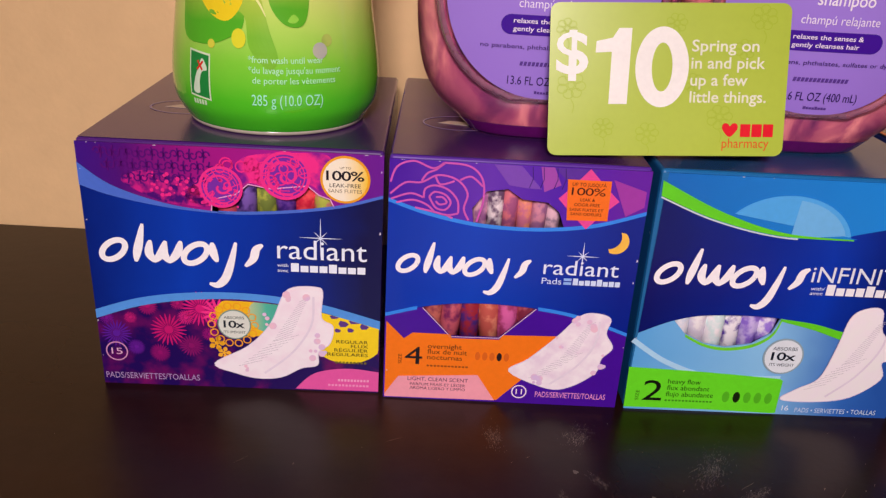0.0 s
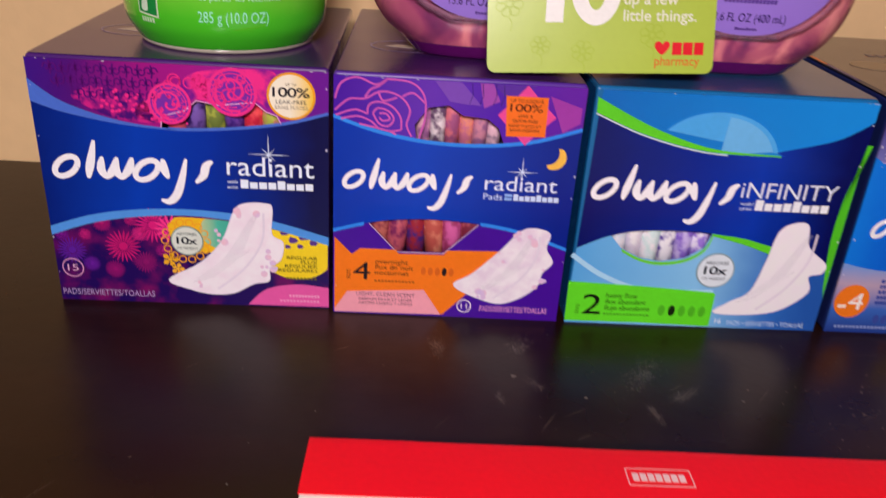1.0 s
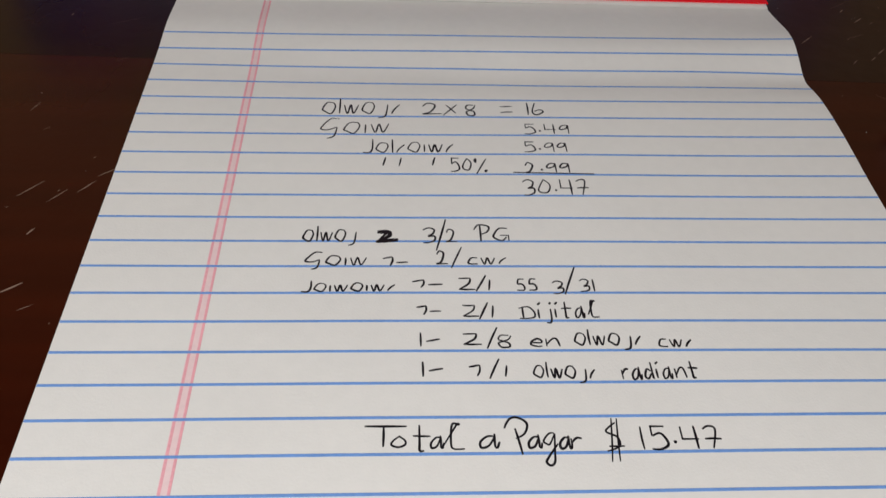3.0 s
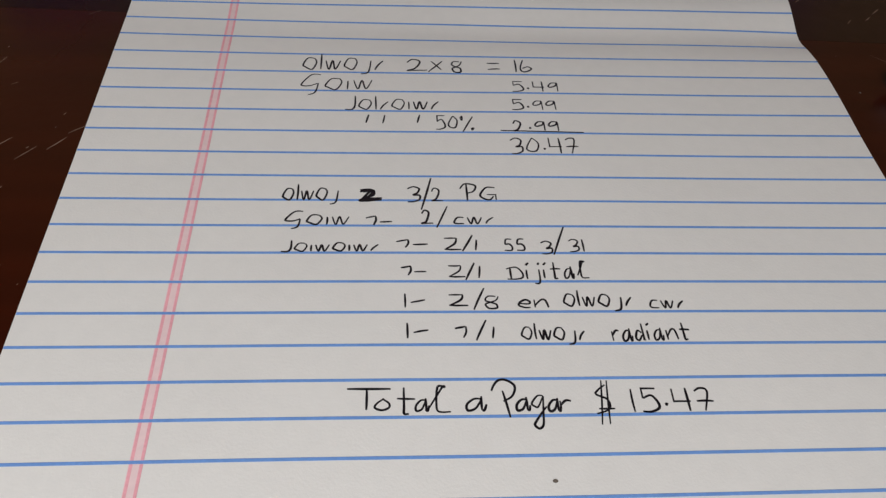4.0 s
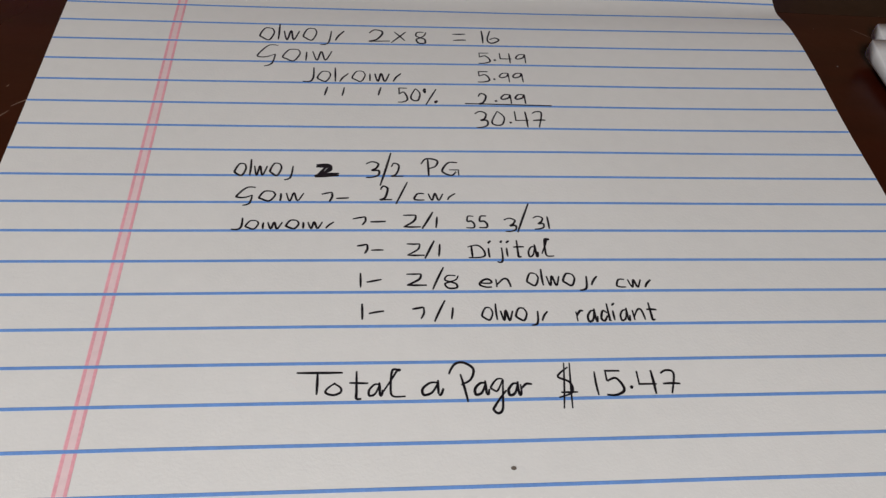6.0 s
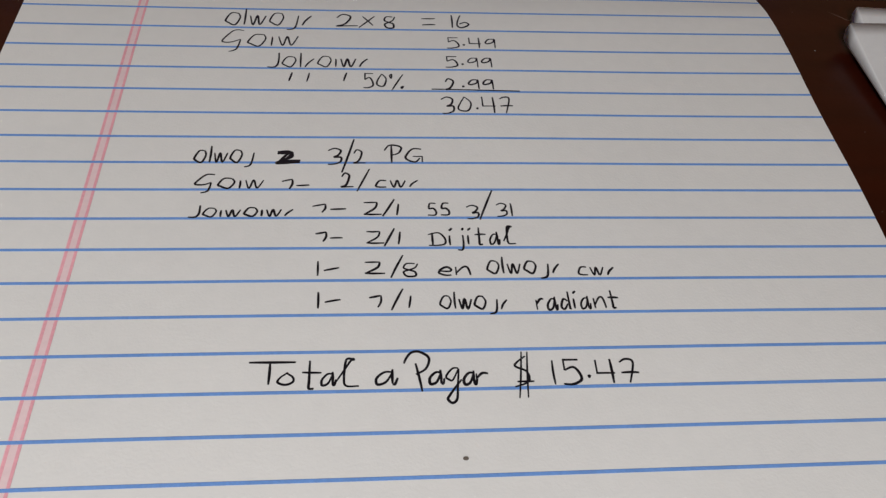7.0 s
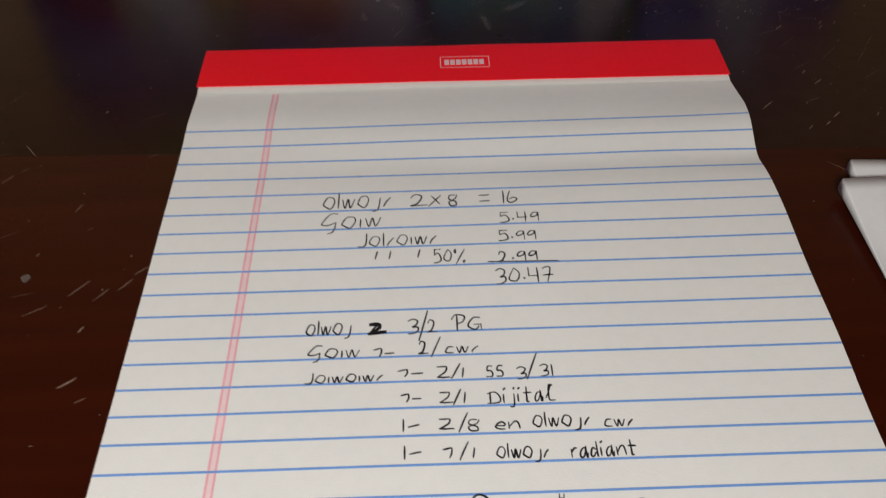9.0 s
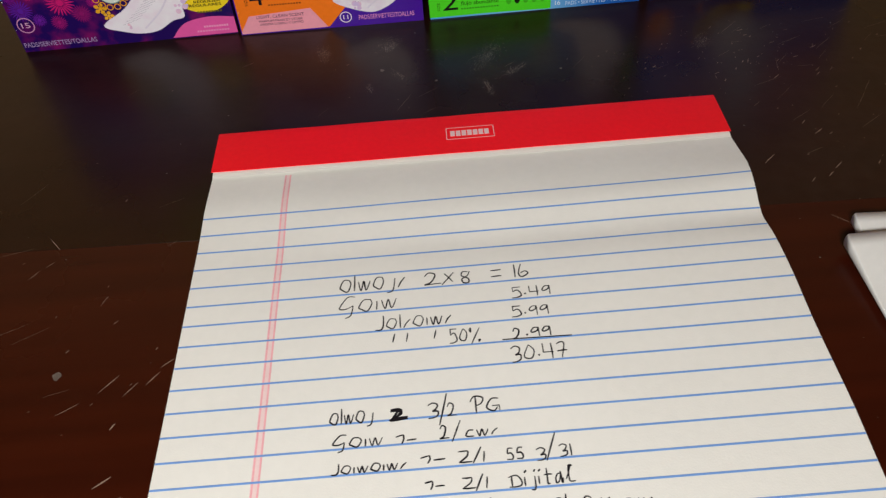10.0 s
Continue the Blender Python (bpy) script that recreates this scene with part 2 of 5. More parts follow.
def bars(name, h, u, v, height, width, d, parent, n=1, to=flat, gap=0.35, slant=0.0):
    """Writing that is shown as plain bars: n upright strokes in a row, each a part."""
    rnd = random.Random(n * 31 + round(width * 7))
    w = width / n
    for i in range(n):
        a, b = u + i * w, u + (i + 1 - gap) * w if n > 1 else u + width
        tall = height * (1.0 if n != 8 or i % 4 == 0 else rnd.uniform(.68, .8))
        s = tall * slant
        part(name, fill(bmesh.new(), [(a, v), (b, v), (b + s, v + tall), (a + s, v + tall)], d, to), ink(h), parent)


# ---- the room ----
def room():
    x0, x1, y0, y1 = -1.7, 1.7, -2.4, WALL_Y
    def s(name, bm, m):
        return tagged(part(name, bm, m), kind="structure")
    s("wall_north", block(x0 - 0.1, x1 + 0.1, y1, y1 + 0.1, FLOOR_Z, CEIL_Z), PLASTER)
    s("wall_south", block(x0 - 0.1, x1 + 0.1, y0 - 0.1, y0, FLOOR_Z, CEIL_Z), PLASTER)
    s("wall_west", block(x0 - 0.1, x0, y0, y1, FLOOR_Z, CEIL_Z), PLASTER)
    s("wall_east", block(x1, x1 + 0.1, y0, y1, FLOOR_Z, CEIL_Z), PLASTER)
    s("floor", block(x0 - 0.1, x1 + 0.1, y0 - 0.1, y1 + 0.1, FLOOR_Z - 0.1, FLOOR_Z), FLOORING)
    s("ceiling", block(x0 - 0.1, x1 + 0.1, y0 - 0.1, y1 + 0.1, CEIL_Z, CEIL_Z + 0.1), CEILING)
    # an added pendant lamp round the area light, unseen over the table behind the viewer
    fix = thing("added_pendant_lamp", pose(*LAMP_AT), "added unseen metal pendant lamp with a tilted open round shade", "lamp")
    bm = bmesh.new()
    prof = [(0.150, -0.02), (0.148, 0.01), (0.11, 0.07), (0.05, 0.11), (0.02, 0.12), (0.0195, 0.117), (0.048, 0.107), (0.107, 0.067), (0.145, 0.008), (0.147, -0.02)]
    rows = [[bm.verts.new((r * math.cos(i * math.pi / 20), r * math.sin(i * math.pi / 20), z)) for i in range(40)] for r, z in prof]
    for a, b in zip(rows, rows[1:] + rows[:1]):
        for i in range(40):
            bm.faces.new((a[i], a[(i + 1) % 40], b[(i + 1) % 40], b[i]))
    bmesh.ops.rotate(bm, verts=bm.verts, cent=(0, 0, 0), matrix=Matrix.Rotation(radians(LAMP_TILT), 3, "X"))
    part("shade", bm, mat("lamp_shade_enamel", "d8d4cc", 0.4, 0.03, 20.0), fix, smooth=True)
    bm = bmesh.new()
    bmesh.ops.create_cone(bm, cap_ends=True, segments=12, radius1=0.004, radius2=0.004, depth=CEIL_Z - LAMP_AT[2] - 0.118)
    bmesh.ops.translate(bm, verts=bm.verts, vec=(0, 0, (CEIL_Z - LAMP_AT[2] + 0.118) / 2))
    part("cord", bm, mat("black_cord", "1a1a1a", 0.6), fix)


def table():
    t = thing("table", pose(0, 0, 0), "dark brown lacquered wooden table, glossy and scratched, against a beige wall", "table")
    joint = lambda x: -0.0578 - 0.024 * x
    for name, y0, y1, wood, label in (("tabletop", -0.62, None, WOOD, "red-brown lacquered field"), ("border_board", None, 0.252, DARK_WOOD, "darker lacquered border board")):
        bm = block(-0.85, 0.85, y0 or -0.1, y1 or 0.1, -0.035, 0.0)
        for v in bm.verts:
            if (y0 is None and v.co.y < 0) or (y1 is None and v.co.y > 0):
                v.co.y = joint(v.co.x) + (0.00003 if y0 is None else -0.00003)
        bmesh.ops.bevel(bm, geom=bm.edges[:], offset=0.0001, segments=1, affect="EDGES")
        part(name, bm, wood, t, label)
    part("apron", block(-0.80, 0.80, -0.57, 0.20, -0.11, -0.0355, 0.002), WOOD, t)
    for x in (-0.78, 0.72):
        for y in (-0.55, 0.12):
            part("leg", block(x, x + 0.06, y, y + 0.06, FLOOR_Z, -0.1105, 0.004), WOOD, t)
    rnd = random.Random(7)
    up = lambda u, v, d: Vector((u, v, d)) / 1000
    bm = bmesh.new()
    # slanting nicks in the lacquer, in loose clusters
    for cx, cy, sx, sy, n in ((140, 42, 26, 20, 84), (165, -20, 34, 36, 40), (95, 40, 18, 16, 26), (-135, -135, 22, 40, 12), (-150, -40, 35, 50, 8), (-40, 55, 60, 22, 9), (60, 50, 60, 25, 12)):
        for _ in range(n):
            u, v = rnd.gauss(cx, sx), rnd.gauss(cy, sy)
            if (abs(u) < 112 and -305 < v < 4) or v > 88:
                continue
            a, l = radians(rnd.gauss(48, 14)), rnd.choice((0.5, 0.6, 0.8, 1.0, 1.4, 2.0, 3.4)) * rnd.uniform(0.6, 1.2)
            if v > 40 and u < 110:
                l = min(l, 1.8)
            ribbon(bm, [(u + math.cos(a) * l * k, v + math.sin(a) * l * k + rnd.uniform(-.1, .1)) for k in (-0.5, -0.15, 0.2, 0.5)], rnd.uniform(0.12, 0.24 + l * .04) * (1.2 if u > 100 else 1.0), 0.05, up, 0.06)
    # the plainest single scratches
    for u, v, a, l, wide in ((-174, -67, 51, 5.5, 0.4), (-169, -62, 44, 3.7, 0.3), (-143, -83, 67, 4.8, 0.35), (-133, -121, 49, 8.6, 0.5), (-125, -124, 51, 6.8, 0.4), (-118, -120, 52, 6.4, 0.5), (-114, -114, 42, 5.4, 0.5), (-127, -158, 36, 6.5, 0.9), (-128, -138, 60, 3.0, 0.8), (-145, -130, 30, 8.0, 0.35), (-170, -51, -50, 8.8, 0.4), (123, -34, 42, 7.7, 0.5), (149, -19, 40, 5.1, 0.6), (144, -46, 41, 3.8, 0.6), (149, -41, 42, 5.2, 0.6), (139, -72, -41, 10.0, 0.3), (145, 22, 41, 4.1, 0.6), (119, 28, 30, 2.9, 0.5)):
        ca, sa = math.cos(radians(a)) * l, math.sin(radians(a)) * l
        ribbon(bm, [(u + ca * k, v + sa * k + rnd.uniform(-.12, .12)) for k in (-.5, -.3, -.1, .1, .3, .5)], wide * 0.62, 0.07, up, wide * .2)
    # long faint hairlines
    hair = bmesh.new()
    for cx, cy, sx, sy, n in ((150, 35, 30, 26, 34), (-150, -60, 35, 60, 14), (0, 50, 110, 18, 12)):
        for _ in range(n):
            u, v, a, l = rnd.gauss(cx, sx), rnd.gauss(cy, sy), radians(rnd.gauss(42, 22)), rnd.uniform(4, 15)
            if (abs(u) < 122 and -305 < v < 14) or v > 82:
                continue
            ribbon(hair, [(u + math.cos(a) * l * k + .4 * math.sin(4 * k), v + math.sin(a) * l * k) for k in (-.5, -.25, 0, .25, .5)], rnd.uniform(.1, .2), 0.045, up, 0.03)
    part("hairline", hair, mat("hairline_scratch", "6e5a4c", 0.5, 0.3, 300.0), t, "faint long hairline scratches")["kind"] = "stuff"
    part("scratch", bm, mat("bare_scratched_wood", "8c7464", 0.6, 0.3, 300.0), t, "pale nicks through the lacquer")["kind"] = "stuff"
    bm = bmesh.new()
    for _ in range(110):
        u, v = rnd.uniform(-330, 330), rnd.uniform(-260, 90)
        if abs(u) < 112 and -305 < v < 4:
            continue
        r = rnd.choice((0.10, 0.13, 0.18, 0.28))
        fill(bm, [(u + r * rnd.uniform(.6, 1.2) * math.cos(k), v + r * rnd.uniform(.6, 1.2) * math.sin(k)) for k in (0, 1.2, 2.4, 3.6, 4.8)], 0.08, up, 0.06)
    part("dust", bm, mat("dust_grey", "8f8a84", 0.9, 0.2, 300.0), t, "grey dust specks")["kind"] = "stuff"
    bm = bmesh.new()
    for u, v, r in ((-152, -116, 1.7), (-38, 52, 1.2), (-12, 40, 0.8), (48, 42, 0.7)):
        fill(bm, [(u + r * rnd.uniform(.6, 1.2) * math.cos(k * .7), v + r * rnd.uniform(.6, 1.2) * math.sin(k * .7)) for k in range(9)], 0.1, up, 0.08)
    # finely rubbed patches; the lamp's glint on them is put in as paler colour
    for u, v, a, l, wide, n in ((-67, 70, 95, 9, 3.5, 60), (-34, 74, 70, 9, 5, 70), (14, 58, 60, 15, 5, 120), (26, 44, 35, 8, 2.2, 60), (12, 32, 100, 7, 1.6, 44), (-30, 47, 120, 6, 2.4, 26), (-44, 38, 100, 4, 1.4, 16), (120, 55, 60, 9, 4, 40)):
        ca, sa = math.cos(radians(a)), math.sin(radians(a))
        rub = bmesh.new()
        for _ in range(n * 4):
            k, o, q, s = rnd.gauss(0, .42), rnd.gauss(0, wide * .5), a + rnd.gauss(0, 14), rnd.uniform(.15, .9)
            x, y = u + ca * l * k - sa * o, v + sa * l * k + ca * o
            if y > 92 or y < 2:
                continue
            cq, sq = math.cos(radians(q)) * s, math.sin(radians(q)) * s
            ribbon(rub, [(x - cq, y - sq), (x + rnd.uniform(-.1, .1), y), (x + cq, y + sq)], rnd.uniform(.05, .16), 0.04, up, 0.02)
        part("rub_mark_glint", rub, mat("rubbed_lacquer_glint", "74665e", 0.25, 0.4, 120.0), t, "cluster of fine rub lines with their glint painted pale")["kind"] = "stuff"
    part("dried_spot", bm, mat("dried_spot_grey", "5e534c", 0.5, 0.3, 300.0), t, "dried grey spots")["kind"] = "stuff"


# ---- the notepad ----
PAD_W, PAD_L, PAD_T, HEAD = 216.0, 298.0, 8.0, 26.2
RULE0, RULE = 96.5, 8.73


def page_z(x, y):
    """The sheet's height in mm: flat, with a swell below the binding and a dent at its far side."""
    s = (x + 108) / 216
    z = PAD_T + 1.25 * math.exp(-((y + 47) / 13.0) ** 2) + 2.0 * max(s, 0) ** 1.4 * math.exp(-((y + 88) / 60) ** 2)
    z += max(0.0, (x - 60) / 48) ** 2 * (0.8 * math.exp(-((y + 52) / 9.0) ** 2) - 0.8 * math.exp(-((y + 73) / 6.0) ** 2))
    z += 0.8 * min(1.0, max(0.0, s * 1.6)) * (math.exp(-((y + 58) / 8.0) ** 2) - math.exp(-((y + 75) / 8.0) ** 2))
    z += 0.25 * noise.noise((x / 60, y / 60, 1.7))
    return min(z, 8.0 + (-y - 24) * 1.3) if y > -34 else z


def right_edge(y):
    """The sheet's far long edge, slightly out of square and wavy."""
    return float(np.interp(-y, (28, 45, 60, 75, 100, 130, 165), (106.8, 107.0, 106.0, 105.0, 105.0, 105.2, 105.1))) + 0.25 * math.sin(y / 9)


def on_page(u, v, d):
    return Vector((u, v, page_z(u, v) + d)) / 1000


# Each glyph: strokes of xy points on a ten by ten grid, base line at 2; a stroke that begins with ! is straight.
# The signs @ | ~ ( ^ C c J : are plain loops, waves and hooks for words that are not lettered.
GLYPHS = {
    "0": "59.26.14.33.63.85.87.59", "1": "!49.42", "2": "17.39.68.66.43.12.42.92", "3": "18.49.78.66.45.75.73.42.12", "q": "!18.48.78 78.65.12 !12.42.92",
    "4": "!29.25.85 !79.72", "5": "!79.29.26 26.57.75.73.42.12", "6": "39.15.13.32.63.74.55.24", "7": "!17.58 58.55.42", "Z": "18.49.78.42 !15.95",
    "8": "68.38.26.45.64.62.32.24.45.66.78", "9": "78.48.26.35.66.78.72", "%": "28.39.37.28 !99.31 83.93.82.83", "x": "!02.98 !28.83",
    "=": "!17.87 !14.84", "/": "!99.12", ".": "!44.54", "-": "!14.84", "P": "17.39.69.88.76.45 !49.42", "G": "89.49.15.23.52.74 !45.85.82",
    "s": "79.39.26.56.74.62.12", "D": "!29.22 08.59.86.83.52.02", "i": "!36.32 !38.49", "j": "56.52.40.10 !58.69", "t": "49.44.42.62 !16.96",
    "a": "76.46.14.12.32.53.76 !77.72 72.82.94", "&": "79.49.17.26.46.79 79.64.51.30.11.22.54.86", "l": "03.36.69.79.49.34.42.92", "e": "14.64.75.56.25.13.42.72", "n": "16.12 13.46.66.73.72",
    "o": "57.25.13.42.73.75.47", "r": "16.12 14.46.76", "d": "65.36.13.32.64 !79.72.82", "g": "76.46.15.13.43.76 76.63.50.20.11.42.74",
    "T": "!09.99 !49.42", "p": "07.18.39.69.98.86.45 !47.62", "$": "68.37.26.65.63.12 !59.20 !79.50 !23.83", ",": "!69.42", "#": "17.48.67.44.12.92 18.58.65.23.63.93 27.57.46.22.82 !12.92",
    "@": "67.37.14.23.52.75.67", "|": "!49.42", "~": "06.22.46.62.96", "(": "76.61.30", "^": "66.44.32",
    "C": "99.59.15.24.54.85 85.71.40", "c": "76.36.13.32.72", "J": "79.74.52.12", ":": "!46.42"}
WIDE = {"1": 0.12, ".": 0.12, "i": 0.2, "j": 0.5, "l": 0.75, "t": 0.7, "|": 0.1, ":": 0.1, "~": 0.9, "@": 0.8, "C": 0.9, "-": 0.75, "r": 0.5, "e": 0.6, "n": 0.7, "^": 0.5, "3": 0.55, "9": 0.5, "%": 0.9, "s": 0.45}


def written(text, x0, x1, y, cap, parent, width=0.52, slope=0.0):
    """Pen strokes for a word between x0 and x1 on the base line y."""
    rnd = random.Random(text + str(round(x0)))
    bm = bmesh.new()
    gap = 0.24
    total = sum(WIDE.get(c, 0.62) for c in text) + gap * (len(text) - 1)
    at, k = 0.0, (x1 - x0) / total
    for c in text:
        w = WIDE.get(c, 0.62) * k
        strokes = [(s[0] != "!", [(int(q[0]), int(q[1])) for q in s.lstrip("!").split(".")]) for s in GLYPHS[c].split()]
        gx = [q[0] for _, s in strokes for q in s]
        lo, span = min(gx), max(gx) - min(gx)
        for curved, s in strokes:
            pts = []
            for a, b in s:
                px = at + ((a - lo) / span if span else 0.5) * w + rnd.uniform(-.012, .012) * cap
                pts.append((x0 + px, y + ((b - 2) / 7 + rnd.uniform(-.015, .015)) * cap + px * slope))
            if c in ",./" or c in "1|:" or not curved:
                if len(pts) == 2:
                    bend = rnd.uniform(-.02, .02) * cap
                    pts = [tuple(p + (q - p) * i / 5 + bend * math.sin(math.pi * i / 5) for p, q in zip(*pts)) for i in range(6)]
            elif len(pts) > 2:
                pts = spline(pts, 7)
            heavy = width * (1.5 if c == "." else rnd.uniform(0.88, 1.12))
            ribbon(bm, pts, heavy, 0.10, on_page, heavy * 0.65)
        at += w + gap * k
    return part("handwritten_word", bm, PEN, parent)


def notepad():
    pad = thing("notepad", pose(0, 0, 0), "white wide-ruled notepad with red binding and handwritten sums, on the table", "notepad")
    h = PAD_W / 2000
    part("paper_block", block(-h + 0.0008, h - 0.0039, -PAD_L / 1000 + 0.0015, -0.001, 0.0012, PAD_T / 1000 - 0.0009, 0.0004, 1), PAPER, pad)
    part("backing_board", block(-h, h - 0.0036, -PAD_L / 1000, 0, 0.0, 0.0011, 0.0003, 1), mat("grey_backing_board", "8c7f70", 0.8, 0.1, 80.0), pad)
    # the top sheet
    bm = bmesh.new()
    nx, ny = 48, 110
    ys = [-(24.0 + (PAD_L - 24.0) * (j / ny) ** 1.25) for j in range(ny + 1)]
    grid = [[bm.verts.new(on_page(-108 + (108 + right_edge(y)) * i / nx, y, 0)) for i in range(nx + 1)] for y in ys]
    for j in range(ny):
        for i in range(nx):
            bm.faces.new((grid[j][i], grid[j][i + 1], grid[j + 1][i + 1], grid[j + 1][i]))
    sheet = part("top_sheet", bm, PAPER, pad, "white sheet, swollen below the binding", smooth=True)
    # torn stubs under the binding
    bm = bmesh.new()
    rnd = random.Random(3)
    for k in range(3):
        pts = [(-107.6 + 214.2 * i / 40, -HEAD - 2.4 + 0.7 * k + rnd.uniform(-.12, .12)) for i in range(41)]
        fill(bm, pts + [(106.6, -20), (-107.6, -20)], 9.3 + 0.1 * k, lambda u, v, d: Vector((u, v, d + 0.03 * (v + 28))) / 1000, 0.08)
    part("torn_stub", bm, PAPER, pad, "torn white paper edge")
    # the binding: a red strip folded over the top edge
    bm = bmesh.new()
    prof = [(-HEAD, 10.0), (-HEAD, 10.3), (-14, 10.35), (-3, 10.2), (-0.8, 9.9), (0.25, 9.0), (0.4, 7.5), (0.4, 0.6), (0.0, 0.6), (0.0, 8.6), (-1.2, 9.6), (-14, 10.0)]
    cols = []
    for i in range(25):
        x = -108.2 + 215.3 * i / 24
        cols.append([bm.verts.new(Vector((x, y, z + 0.18 * noise.noise((x / 25, y / 15, 0)))) / 1000) for y, z in prof])
    for a, b in zip(cols, cols[1:]):
        for k in range(len(prof)):
            bm.faces.new((a[k - 1], a[k], b[k], b[k - 1]))
    bm.faces.new(cols[0])
    bm.faces.new(cols[-1][::-1])
    head = part("binding_strip", bm, RED_CARD, pad, "glossy red card binding")
    lay = lambda u, v, d: Vector((u, v, 10.42 + d)) / 1000
    bm = bmesh.new()
    for a, b in (((-10, -10.2), (10, -10.2)), ((-10, -17.6), (10, -17.6))):
        ribbon(bm, [a, b], 0.35, 0.12, lay)
    for x in (-10, 10):
        ribbon(bm, [(x, -10.2), (x, -17.6)], 0.35, 0.12, lay)
    part("maker_frame", bm, ink("f0c0c0"), head, "thin pale frame")
    bars("maker_bar", "f0c8c8", -8.4, -15.6, 3.4, 16.8, 0.12, head, 7, lay, 0.2)
    # ruling
    for k in range(1, 29):
        y = -(RULE0 + (k - 6) * RULE)
        if y < -PAD_L + 2:
            break
        bm = ribbon(bmesh.new(), [(-107.9 + (107.8 + right_edge(y)) * i / 60, y) for i in range(61)], 0.72, 0.08, on_page)
        part("ruled_line", bm, BLUE_RULE, sheet)
    wash = ribbon(bmesh.new(), [(-76.5, -29.5 - (PAD_L - 30) * i / 120) for i in range(121)], 2.5, 0.045, on_page)
    part("margin_wash", wash, mat("pale_margin_ink", "eed2d0", 0.75, 0.06, 60.0), sheet, "pale pink bleed of the margin ink")
    for x in (-77.3, -75.4):
        bm = ribbon(bmesh.new(), [(x, -29.5 - (PAD_L - 30) * i / 120) for i in range(121)], 0.62, 0.062, on_page)
        part("margin_line", bm, PINK_RULE, sheet)
    fill(sp := bmesh.new(), ring(*(2.2, -224.1), 0.55, 0.4, 8), 0.1, on_page, 0.05)
    part("ink_speck", sp, mat("speck_grey", "6b6156", 0.8), sheet)
    written('@|~@(^', -53.1, -30.0, -95.4, 7.6, sheet, 0.52, 0.017)
    written('2', -22.9, -17.1, -95.2, 5.5, sheet, 0.52, 0.036)
    written('x', -16.7, -12.4, -95.7, 6.0, sheet, 0.52, 0.035)
    written('8', -9.6, -6.7, -95.7, 6.0, sheet, 0.52, 0.026)
    written('=', 0.9, 4.6, -95.9, 6.6, sheet, 0.52, 0.032)
    written('16', 9.1, 14.1, -95.3, 6.1, sheet, 0.52, 0.034)
    written('C@:~', -53.0, -33.1, -105.3, 7.1, sheet, 0.52, 0.057)
    written('5.49', 7.2, 20.6, -104.5, 4.6, sheet, 0.52, 0.013)
    written('J@|^@:~^', -40.5, -14.4, -113.5, 5.9, sheet, 0.52, 0.021)
    written('5.99', 6.3, 18.7, -112.8, 4.4, sheet, 0.52, 0.010)
    written(',', -34.7, -34.0, -119.1, 3.5, sheet, 0.52, 0.005)
    written(',', -30.1, -29.6, -119.2, 3.5, sheet, 0.52, 0.004)
    written(',', -20.7, -19.9, -118.9, 3.4, sheet, 0.52, 0.005)
    written('50%', -15.6, -5.3, -121.5, 5.7, sheet, 0.52, -0.025)
    written('2.99', 5.7, 18.2, -122.0, 4.3, sheet, 0.52, 0.025)
    written('30.4Z', 4.2, 22.6, -131.2, 6.2, sheet, 0.52, 0.017)
    written('@|~@(', -54.9, -41.3, -149.0, 5.5, sheet, 0.52, 0.018)
    written('#', -35.9, -30.5, -149.1, 4.4, sheet, 0.80, 0.061)
    written('3', -24.1, -21.1, -149.4, 5.4, sheet, 0.52, 0.013)
    written('/', -20.8, -18.0, -152.2, 11.2, sheet, 0.52, 0.011)
    written('2', -18.0, -15.2, -149.0, 4.5, sheet, 0.52, 0.012)
    written('P', -10.8, -6.7, -148.9, 5.9, sheet, 0.52, 0.017)
    written('G', -5.7, -1.8, -148.6, 4.3, sheet, 0.52, 0.017)
    written('C@:~', -53.6, -38.5, -157.4, 4.4, sheet, 0.52, 0.014)
    written('7-', -34.4, -28.1, -157.6, 3.5, sheet, 0.52, 0.067)
    written('2', -20.8, -18.1, -156.8, 4.5, sheet, 0.52, 0.010)
    written('/', -17.2, -14.4, -158.1, 7.1, sheet, 0.52, 0.009)
    written('c~^', -12.9, -3.2, -156.9, 3.7, sheet, 0.52, 0.014)
    written('J@:~@:~^', -53.9, -31.4, -166.0, 3.5, sheet, 0.52, 0.011)
    written('7-', -27.2, -19.7, -164.9, 2.9, sheet, 0.52, 0.067)
    written('q', -15.7, -11.8, -165.3, 4.2, sheet, 0.52, 0.010)
    written('/', -11.6, -8.8, -165.8, 5.1, sheet, 0.52, 0.007)
    written(',', -8.4, -8.0, -165.5, 3.4, sheet, 0.52, 0.001)
    written('ss', -1.4, 3.5, -165.5, 3.5, sheet, 0.52, 0.010)
    written('3', 7.5, 10.0, -166.6, 4.0, sheet, 0.52, 0.006)
    written('/', 10.4, 13.9, -166.8, 9.0, sheet, 0.52, 0.008)
    written('31', 14.4, 18.0, -165.9, 3.9, sheet, 0.52, 0.009)
    written('7-', -26.2, -20.4, -173.3, 3.2, sheet, 0.52, 0.041)
    written('q', -15.2, -11.4, -173.7, 3.8, sheet, 0.52, 0.006)
    written('/', -11.4, -9.1, -174.6, 5.1, sheet, 0.52, 0.004)
    written(',', -8.3, -7.9, -174.0, 3.6, sheet, 0.52, 0.001)
    written('D', -1.7, 1.9, -174.4, 3.6, sheet, 0.52, 0.006)
    written('ijital', 3.0, 17.6, -174.3, 4.8, sheet, 0.52, 0.027)
